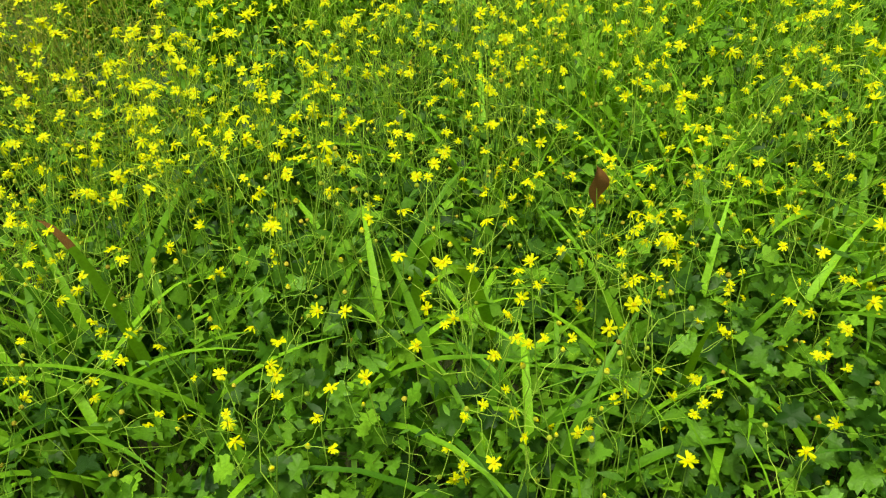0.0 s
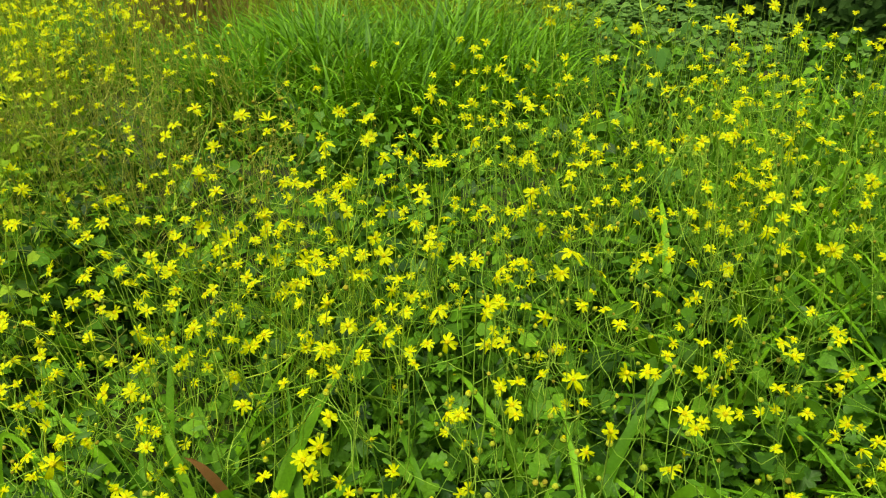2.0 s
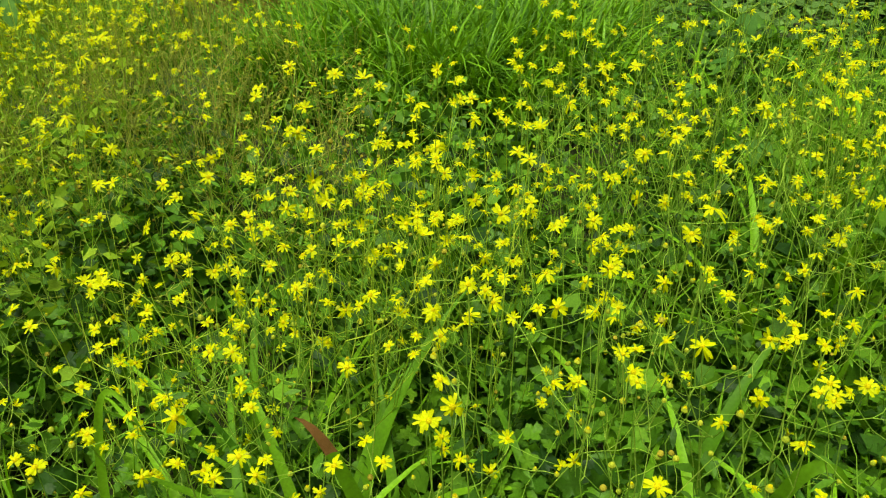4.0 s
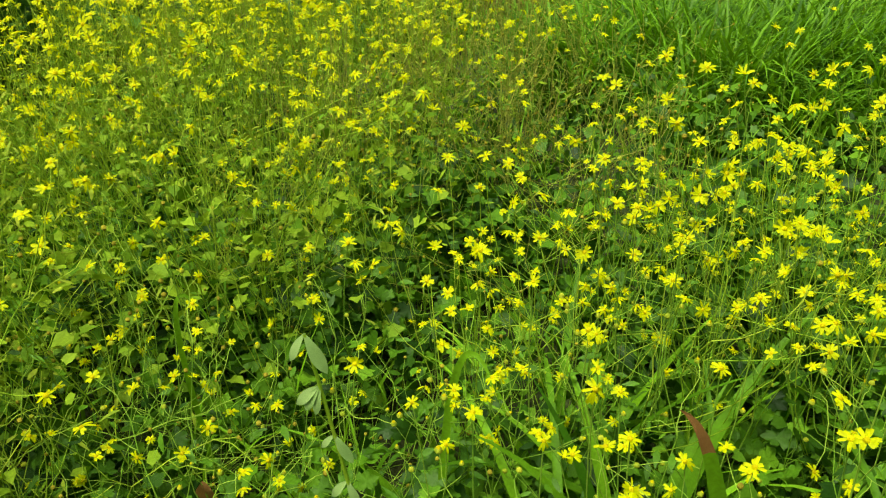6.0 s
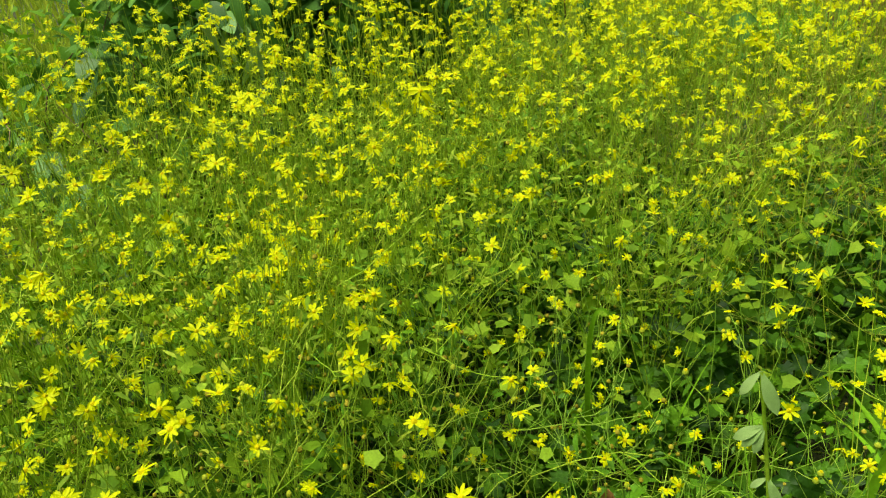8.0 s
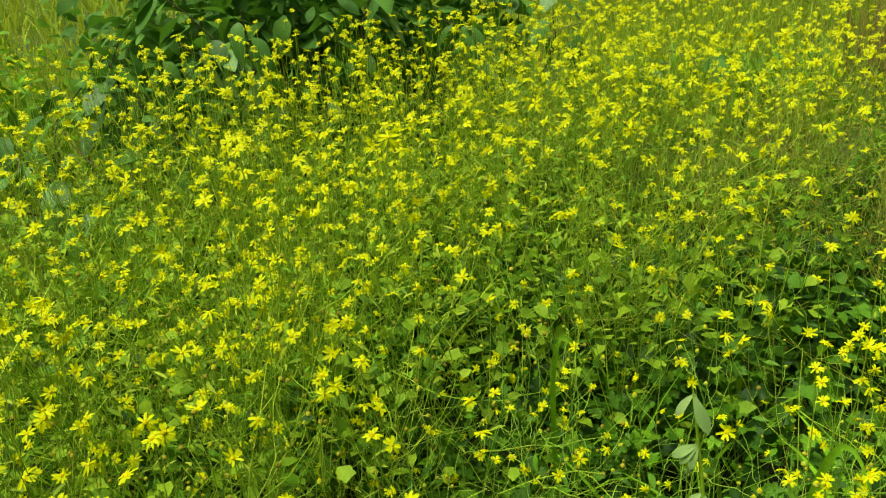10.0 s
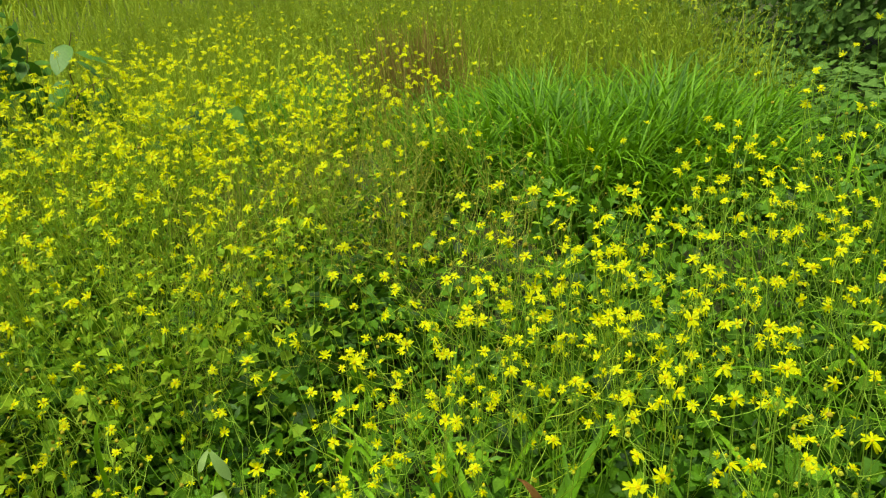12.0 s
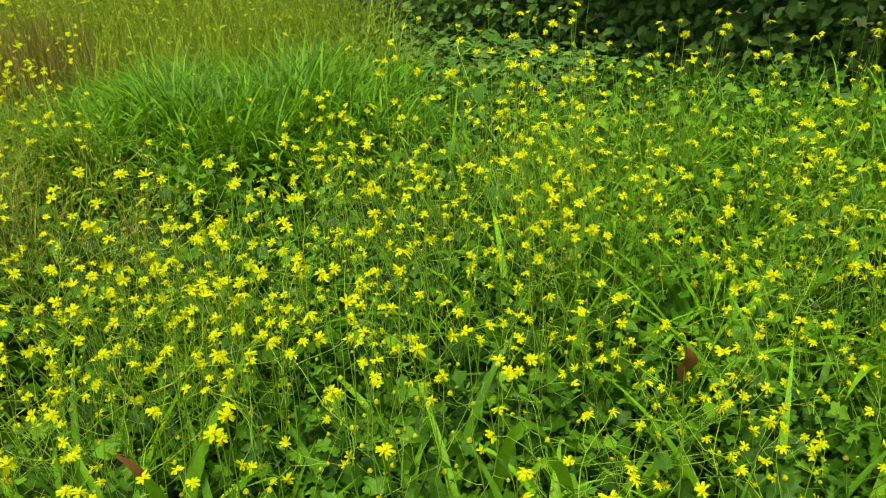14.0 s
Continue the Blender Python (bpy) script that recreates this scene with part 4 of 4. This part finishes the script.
# ---- low plants with lobed leaves ----
def lobed_herb(seed, leaves=8):
    r = np.random.default_rng(seed)
    herb = new("lobed_leaf_plant")
    stalks = []
    for i in range(leaves):
        a = 2.4 * i + r.uniform(-0.3, 0.3)
        h = r.uniform(0.16, 0.40)
        out = r.uniform(0.04, 0.14)
        tip = np.array([out * math.cos(a), out * math.sin(a), h])
        s = np.linspace(0, 1, 5)[:, None]
        stalks.append(np.array([0, 0, -0.01]) * (1 - s) + tip * s + np.column_stack([np.cos(a) * 0.02 * np.sin(3 * s[:, 0]), np.sin(a) * 0.02 * np.sin(3 * s[:, 0]), np.zeros(5)]) * s * (1 - s) * 4)
        rot = turns(np.array([[math.cos(a) * 0.35 + r.normal(0, 0.2), math.sin(a) * 0.35 - 0.2, 1.0]]), np.array([[math.cos(a), math.sin(a), -0.1]]))[0]
        part("leaf", HERB_LEAVES[i % 2], herb, Matrix.Translation(stalks[-1][-1]) @ Matrix(rot.tolist()).to_4x4() @ Matrix.Scale(r.uniform(0.022, 0.038), 4))
    v, f = tubes(np.array(stalks), 0.0014, 0.0009, 4)
    part("stem", mesh_of("stem", v, f, [M_STEM]), herb)
    return tagged(herb, "low plant with green lobed ivy-like leaves", "leafy plant", "lobed-leaf plants")


HERB_LEAVES = [mesh_of("leaf", LEAF_V, LEAF_F, [M_LEAF]), mesh_of("leaf", LEAF2_V, LEAF2_F, [M_LEAF])]
herbs = [lobed_herb(300 + i, 7 + i % 3) for i in range(4)]
herb_spots = scattered(20, (-2.1, 0.4, 0.5, 1.25), lambda x, y: 1.2 * bump_at(x, y, -1.5, 0.85, 0.45, 0.3) + 1.0 * bump_at(x, y, -0.3, 0.75, 0.45, 0.22), 0.07, r_t)
for i, (x, y) in enumerate(herb_spots):
    m = Matrix.Translation((x, y, float(ground_z(x, y)))) @ Matrix.Rotation(r_t.uniform(0, 6.28), 4, "Z") @ Matrix.Scale(r_t.uniform(0.85, 1.2), 4)
    if i < len(herb_spots) - 4:
        copy_thing(herbs[i % 4], m)
    else:
        herbs[i - len(herb_spots) + 4].matrix_basis = m


# ---- sprig with pale leaves ----
def leafy_sprig(x, y):
    sprig = new("leafy_sprig")
    sprig.matrix_basis = Matrix.Translation((x, y, float(ground_z(x, y))))
    r = np.random.default_rng(91)
    u = np.linspace(0, 1, 11)
    line = np.column_stack([-0.085 * u ** 1.5, 0.02 * u, -0.01 + 0.75 * u])
    v, f = tubes(np.array([line]), 0.0036, 0.0024, 6)
    part("stem", mesh_of("stem", v, f, [M_STEM_YELLOW]), sprig)
    me = mesh_of("leaf", *oval_leaf(0.30, 8, 0.22, 0.02, 1.3), [M_PALE])
    for k, a, size, drop in ((10, 3.3, 0.048, 1.9), (10, 6.1, 0.064, 1.5), (9, 3.2, 0.056, 0.9), (9, 3.7, 0.050, 1.3), (9, 4.4, 0.046, 1.9), (8, 3.2, 0.034, 1.2), (8, 6.0, 0.052, 1.2), (7, 5.6, 0.045, 1.3), (7, 3.5, 0.045, 1.1), (6, 5.9, 0.04, 1.2)):
        rot = turns(np.array([[math.cos(a) * 0.3 + 0.25, math.sin(a) * 0.3 - 0.85, 0.55]]), np.array([[math.cos(a) * 0.8, math.sin(a) * 0.4, -drop]]))[0]
        part("leaf", me, sprig, Matrix.Translation(line[k]) @ Matrix(rot.tolist()).to_4x4() @ Matrix.Scale(size * 0.9, 4), "pale grey-green leaf")
    tagged(sprig, "upright sprig with hanging pale grey-green leaves", "plant")


leafy_sprig(-1.02, 0.98)


# ---- withered leaves on their stalks ----
def withered_leaf(x, y, z, a, size, wide):
    thing = new("withered_leaf")
    thing.matrix_basis = Matrix.Translation((x, y, float(ground_z(x, y))))
    h = z - float(ground_z(x, y))
    s = np.linspace(0, 1, 7)[:, None]
    line = np.column_stack([0.015 * np.sin(4 * s), 0.01 * np.sin(3 * s), -0.01 + s * (h + size * 0.5)])
    v, f = tubes(np.array([line]), 0.0018, 0.001, 5)
    part("stem", mesh_of("stem", v, f, [M_STEM]), thing)
    rot = turns(np.array([[math.cos(a), math.sin(a), 0.25]]), np.array([[0.15, 0, -1.0]]))[0]
    part("leaf", mesh_of("leaf", *oval_leaf(wide, 9, 0.45, 0.10), [M_BROWN]), thing, Matrix.Translation(line[-1]) @ Matrix(rot.tolist()).to_4x4() @ Matrix.Scale(size, 4))
    tagged(thing, "withered red-brown leaf hanging among the flowers", "leaf")


withered_leaf(0.262, 1.280, 0.60, -1.2, 0.090, 0.36)
withered_leaf(-1.29, 0.95, 0.42, -0.9, 0.05, 0.5)


# ---- weeds with broad leaves at the back ----
def broad_weed(x, y, height, leaves, size, seed, spread=0.16):
    r = np.random.default_rng(seed)
    weed = new("broad_leaf_weed")
    weed.matrix_basis = Matrix.Translation((x, y, float(ground_z(x, y))))
    main, d = branch((0, 0, -0.01), (0.05, -0.03, 1), height, r, 8, 0.2)
    lines = [main]
    tips = []
    for i in range(leaves):
        k = 3 + i % 6
        a = 2.4 * i + r.uniform(-0.3, 0.3)
        b, bd = branch(main[k], (math.cos(a), math.sin(a), 0.6), spread * r.uniform(0.5, 1.1), r, 8, 0.0)
        lines.append(b)
        tips.append((b[-1], a))
    v, f = tubes(np.array(lines), 0.003, 0.0012, 5)
    part("stem", mesh_of("stem", v, f, [M_STEM]), weed)
    for p, a in tips:
        for turn, sz in ((0, 1.0), (0.9, 0.75), (-0.9, 0.75)):
            rot = turns(np.array([[math.cos(a) * 0.5, math.sin(a) * 0.5 - 0.2, 1.0]]) + r.normal(0, 0.2, (1, 3)), np.array([[math.cos(a + turn), math.sin(a + turn), -0.2]]))[0]
            part("leaf", WEED_LEAF, weed, Matrix.Translation(p) @ Matrix(rot.tolist()).to_4x4() @ Matrix.Scale(size * sz * r.uniform(0.8, 1.2), 4))
    tagged(weed, "leafy green weed with leaves in threes", "weed", "broad-leaf weeds")


WEED_LEAF = mesh_of("leaf", *oval_leaf(0.5, 5, 0.3), [M_SHRUB])
broad_weed(0.33, 2.38, 1.02, 12, 0.06, 401)
broad_weed(0.85, 2.3, 0.74, 9, 0.065, 402)
broad_weed(1.12, 2.2, 0.82, 10, 0.065, 403)
broad_weed(0.05, 3.1, 0.8, 12, 0.06, 405)
broad_weed(1.45, 2.5, 0.82, 11, 0.07, 407)
broad_weed(-2.5, 2.95, 0.88, 7, 0.10, 406)


# ---- shrub with large leaves ----
def large_leaf_shrub(x, y, height, canes, leaves, seed, dry=0):
    r = np.random.default_rng(seed)
    shrub = new("large_leaf_shrub")
    shrub.matrix_basis = Matrix.Translation((x, y, float(ground_z(x, y))))
    lines = []
    for i in range(canes):
        a = 2 * math.pi * i / canes + r.uniform(-0.3, 0.3)
        b, _ = branch((0.05 * math.cos(a), 0.05 * math.sin(a), -0.02), (math.cos(a) * 0.36, math.sin(a) * 0.36, 1), height * r.uniform(0.85, 1.2), r, 10, -0.35)
        lines.append(b)
    v, f = tubes(np.array(lines), 0.006, 0.002, 6)
    part("stem", mesh_of("stem", v, f, [M_WOOD]), shrub)
    for i in range(leaves):
        line = lines[i % canes]
        k = r.uniform(2.5, 9.9)
        p = line[int(k)] + (line[int(k) + 1] - line[int(k)]) * (k % 1)
        a = math.atan2(p[1], p[0]) + r.uniform(-1.5, 1.5)
        out = np.array([math.cos(a), math.sin(a), r.uniform(-0.35, 0.15)])
        q = p + out * np.array([1, 1, 0.5]) * 0.03
        rot = turns(np.array([[out[0] * 0.6, out[1] * 0.6, 1.0]]) + r.normal(0, 0.18, (1, 3)), out[None])[0]
        part("leaf", SHRUB_LEAVES[i % 3], shrub, Matrix.Translation(q) @ Matrix(rot.tolist()).to_4x4() @ Matrix.Scale(r.uniform(0.09, 0.175), 4))
    for i in range(dry):
        p = lines[i % canes][8] + r.normal(0, 0.03, 3)
        a = -1.0 + r.uniform(-0.8, 0.8)
        rot = turns(np.array([[math.cos(a), math.sin(a), 0.3]]), np.array([[0.5 * r.normal(), 0.3 * r.normal(), -1.0]]))[0]
        part("dry_leaf", DRY_LEAF, shrub, Matrix.Translation(p) @ Matrix(rot.tolist()).to_4x4() @ Matrix.Scale(r.uniform(0.16, 0.26), 4), "pale curled dry leaf")
    tagged(shrub, "dark green shrub with large pointed oval leaves", "shrub", "large-leaf shrubs")


SHRUB_LEAVES = [mesh_of("leaf", *oval_leaf(w, 12, dr, 0.015, 0.8, 0.002), [M_SHRUB_LEAF]) for w, dr in ((0.52, 0.3), (0.46, 0.55), (0.56, 0.15))]
DRY_LEAF = mesh_of("dry_leaf", *oval_leaf(0.14, 7, 0.3, 0.06), [M_PALE])
large_leaf_shrub(-3.45, 1.85, 1.35, 9, 130, 501, 22)
large_leaf_shrub(-3.25, 2.75, 1.1, 7, 110, 502)
large_leaf_shrub(-4.05, 1.35, 1.1, 7, 90, 503)
large_leaf_shrub(-4.6, 1.15, 1.1, 7, 80, 506)
large_leaf_shrub(-3.4, 3.25, 0.98, 6, 56, 509)
tr = np.random.default_rng(504)
tp = tr.normal(0, 1, (6000, 3)) * np.array([0.55, 0.7, 0.40])
tp = tp[np.linalg.norm(tp / np.array([1.0, 1.3, 0.8]), axis=1) < 1.0]
leaf_mass("thicket", "dark leafy thicket behind the shrub", tp + np.array([-4.2, 2.3, 0.78]), M_SHRUB, 0.12, oval_leaf(0.5, 4), 505, "thicket", 0.5)
bp = tr.normal(0, 1, (2600, 3)) * np.array([0.8, 1.1, 0.22])
bp = bp + np.array([-6.0, 0.5, 0.42])
bp[:, 2] = np.clip(bp[:, 2], 0.06, 1.1)
leaf_mass("low_bushes", "low light green bushes beyond the shrub", bp, M_LEAF_LIGHT, 0.10, oval_leaf(0.45, 4), 507, "bushes", 0.5)


# ---- single broad blades ----
def broad_blade(root, apex, end, width, tip=None):
    """One broad blade of grass that rises from root, bows over at apex and hangs to end."""
    foot = np.array([root[0], root[1], float(ground_z(root[0], root[1])) - 0.01])
    apex, end = np.array(apex), np.array(end)
    t = 0.62
    mid = (apex - foot * (1 - t) ** 2 - end * t ** 2) / (2 * t * (1 - t))
    u = np.linspace(0, 1, 15)[:, None]
    line = foot * (1 - u) ** 2 + 2 * mid * u * (1 - u) + end * u ** 2 - foot
    way = unit(np.gradient(line, axis=0))
    face = openward(np.array([root[0]]), np.array([root[1]]))[0]
    side = unit(np.cross(way, np.array([face[0], face[1], 0.7])))
    lift = np.cross(side, way)
    w = 0.5 * width * np.minimum(0.4 + 2.2 * u, 1.0) * (1 - u ** 2.6) + 0.0004
    ripple = 0.06 * width * np.sin(17 * u)
    v = np.stack([line - side * w + lift * (0.28 * w + ripple), line, line + side * w + lift * (0.28 * w - ripple)], 1).reshape(-1, 3)
    k = np.arange(14)[:, None] * 3
    q = np.concatenate([np.array([[0, 1, 4, 3]]) + k, np.array([[1, 2, 5, 4]]) + k])
    row = q.min(axis=1) // 3
    blade = new("arching_grass", mesh_of("arching_grass", v, [q[row < 10], q[row >= 10]], [M_BLADE, tip or M_BLADE], [0, 1]))
    blade.matrix_basis = Matrix.Translation(foot)
    tagged(blade, "broad green grass blade withered to brown at its tip" if tip else "single broad arching blade of bright green grass", "grass", "broad grass blades")


for root, apex, end, width in (
    ((-1.03, 1.12), (-1, 1.21, 0.56), (-0.93, 1.19, 0.51), 0.014),
    ((-1.49, 1.15), (-1.47, 1.13, 0.59), (-1.43, 1.16, 0.54), 0.01),
    ((-0.11, 1.33), (-0.04, 1.27, 0.5), (0.03, 1.27, 0.42), 0.024),
    ((0.09, 1.39), (0.01, 1.22, 0.46), (-0.06, 1.21, 0.4), 0.026),
):
    broad_blade(root, apex, end, width)
broad_blade((-0.58, 1.20), (-0.63, 1.14, 0.54), (-0.68, 1.13, 0.64), 0.026, M_BROWN)


# ---- single flowers that stand out ----
def flower_stalk(x, y, z, seed, size):
    """One thin wandering stalk that carries an open flower, with closed heads on side shoots."""
    r = np.random.default_rng(seed)
    foot = np.array([x, y]) + r.normal(0, 0.16, 2)
    fz = float(ground_z(foot[0], foot[1]))
    thing = new("flower_stalk")
    thing.matrix_basis = Matrix.Translation((foot[0], foot[1], fz))
    top = np.array([x - foot[0], y - foot[1], z - fz])
    u = np.linspace(0, 1, 9)[:, None]
    bow = np.array([top[0] * 0.5 + r.normal(0, 0.02), top[1] * 0.5 + r.normal(0, 0.02), 0.0])
    line = np.array([0, 0, -0.01]) * (1 - u) + top * u + (bow * np.sin(math.pi * u) * 0.7) + np.column_stack([r.normal(0, 0.010, (9, 2)), np.zeros(9)]) * np.sin(math.pi * u)
    lines = [line]
    for k in (5, 6):
        shoot, _ = branch(line[k], (r.normal(), r.normal(), 0.7), r.uniform(0.05, 0.14), r, 8)
        lines.append(shoot)
    v, f = tubes(np.array(lines), np.array([0.0014, 0.0009, 0.0009]), np.array([0.0008, 0.0006, 0.0006]), 4)
    part("stem", mesh_of("stem", v, f, [M_STEM]), thing)
    open_way = openward(np.array([x]), np.array([y]))[0] * 0.5
    flower_at(thing, top, np.array([open_way[0], open_way[1], 0.75]) + r.normal(0, 0.24, 3), r, size)
    for k, shoot in enumerate(lines[1:]):
        part("bud", BUDS[(seed + k) % 3], thing, Matrix.Translation(shoot[-1]))
    tagged(thing, "thin green stalk with one open yellow flower", "flower", "single flower stalks")


FRONT_RIGHT = [
    (-0.23, 1.3, 0.82), (-0.14, 1.15, 0.79), (-0.18, 1.09, 0.76), (-0.18, 1.46, 0.84), (-0.09, 1.17, 0.72), (-0.03, 1.22, 0.68), (0.09, 1.33, 0.85), (-0.2, 1.32, 0.76), (0.28, 0.92, 0.73),
    (0.1, 0.85, 0.74), (0.2, 0.83, 0.65), (0.23, 0.84, 0.68), (-0.09, 1.54, 0.71), (0.31, 0.77, 0.47), (-0.21, 0.9, 0.42), (-0.13, 0.9, 0.5), (0.54, 0.85, 0.45), (0.48, 0.8, 0.45),
    (0.1, 0.83, 0.45),
]
BACK_RIGHT = [
    (0.04, 1.8, 1.01), (0.03, 1.94, 0.87), (0.02, 1.58, 0.9), (0.08, 1.6, 0.81), (-0.06, 2.19, 0.91), (-0.07, 1.74, 0.82), (0.02, 1.62, 0.88), (0.11, 2.25, 0.98), (0.12, 2.03, 0.98),
    (-0.17, 2.24, 1.02), (0.72, 2.66, 0.91), (0.84, 2.61, 0.87), (0.39, 1.85, 0.78), (0.05, 1.99, 0.86), (0.06, 2.16, 0.83), (-0.19, 1.84, 0.8), (0.02, 2.22, 1), (-0.03, 2.23, 0.98),
    (-0.03, 2.27, 1.01), (0.04, 2.16, 0.96), (0.19, 2.12, 1.03), (0.27, 2.2, 1.06), (0.26, 2.09, 1.01), (0.18, 2.07, 0.98), (0.15, 2.24, 1.04), (0.07, 1.88, 0.95), (0.18, 1.85, 0.96),
    (0.22, 1.85, 0.96), (0.53, 2.13, 0.98), (0.48, 2.16, 0.99), (-0.13, 2.36, 1.02), (-0.21, 2.36, 0.96), (-0.2, 2.3, 0.93),
]
BACK_RIGHT_TOO = [
    (-0.23, 2.31, 0.92), (0.1, 2.14, 1), (0.15, 2.12, 0.96), (0.12, 2.12, 0.93), (0.42, 2.14, 0.88), (0.45, 2.13, 0.87), (0.51, 2, 0.87), (0.91, 2.01, 0.81), (0.69, 1.78, 0.85),
]
FRONT_MIDDLE = [
    (-0.89, 1.21, 0.72), (-0.28, 1.22, 0.66), (-0.3, 1.25, 0.68), (-0.86, 1.34, 0.7), (-0.72, 1.27, 0.79), (-0.65, 1.25, 0.62), (-0.47, 1.03, 0.77), (-0.5, 1.06, 0.72), (-0.27, 1.05, 0.67),
    (-0.48, 1.02, 0.74), (-0.76, 1.18, 0.6), (-0.82, 1.31, 0.63), (-0.72, 1.06, 0.64), (-0.73, 1.31, 0.7), (-0.62, 1.29, 0.71), (-0.48, 1.21, 0.79), (-0.49, 1.29, 0.69), (-0.51, 1.08, 0.7),
    (-0.35, 1.2, 0.67), (-0.3, 1.22, 0.7), (-0.32, 1.28, 0.78), (-0.85, 0.93, 0.74), (-0.8, 1, 0.66), (-0.81, 1.2, 0.67), (-0.31, 1.34, 0.75), (-0.75, 1.01, 0.74), (-0.34, 0.88, 0.45),
]
BACK_MIDDLE = [
    (-0.34, 1.36, 0.8), (-0.48, 1.38, 0.67), (-0.59, 1.9, 0.8), (-0.83, 1.54, 0.75), (-0.74, 1.48, 0.83), (-0.59, 1.62, 0.75), (-0.78, 1.52, 0.84), (-0.83, 1.65, 0.9), (-0.75, 1.56, 0.63),
    (-0.74, 1.41, 0.7), (-0.61, 1.47, 0.72), (-0.57, 1.48, 0.72), (-0.38, 1.35, 0.67), (-0.38, 1.5, 0.72), (-0.45, 1.72, 0.78), (-0.27, 1.53, 0.82), (-0.84, 1.43, 0.74),
]
LEAFY_EDGE = [
    (-1.47, 1.68, 0.7), (-1.23, 1.1, 0.75), (-1.28, 1.25, 0.67), (-1.24, 1.3, 0.66), (-1.21, 1.16, 0.61), (-1.11, 1.1, 0.6), (-0.98, 1.03, 0.63), (-1.48, 1.23, 0.66), (-1.02, 1.16, 0.72),
    (-1.21, 1.04, 0.54), (-1.29, 0.98, 0.52), (-1.28, 0.92, 0.53), (-1.3, 0.87, 0.56), (-1.27, 0.8, 0.54), (-1.11, 1, 0.61), (-1.33, 1.02, 0.82), (-1.32, 0.83, 0.59), (-1.21, 1, 0.47),
    (-0.97, 1.09, 0.51), (-1.34, 1.45, 0.62), (-1.47, 1.45, 0.62), (-1.36, 1.22, 0.52),
]
DRIFT = [
    (-1.91, 0.69, 0.74), (-1.57, 1.21, 0.61), (-1.67, 0.82, 0.73), (-1.93, 0.99, 0.68), (-1.7, 0.99, 0.62), (-1.75, 1.29, 0.7), (-1.7, 0.8, 0.68), (-1.86, 0.66, 0.64), (-1.62, 0.54, 0.79),
    (-1.63, 0.57, 0.67), (-1.7, 0.65, 0.66), (-1.5, 0.42, 0.79), (-1.79, 0.64, 0.8), (-2.34, 1.91, 0.99), (-1.64, 1.16, 0.77), (-1.69, 0.6, 0.74), (-1.61, 0.55, 0.69), (-1.65, 0.62, 0.69),
    (-1.57, 1.15, 0.57), (-1.76, 0.62, 0.69), (-1.58, 0.8, 0.59), (-1.61, 0.6, 0.64), (-1.81, 0.61, 0.41),
]
for i, (x, y, z) in enumerate(FRONT_RIGHT + BACK_RIGHT + BACK_RIGHT_TOO + FRONT_MIDDLE + BACK_MIDDLE + LEAFY_EDGE + DRIFT):
    flower_stalk(x, y, z, 600 + i, 1.02)
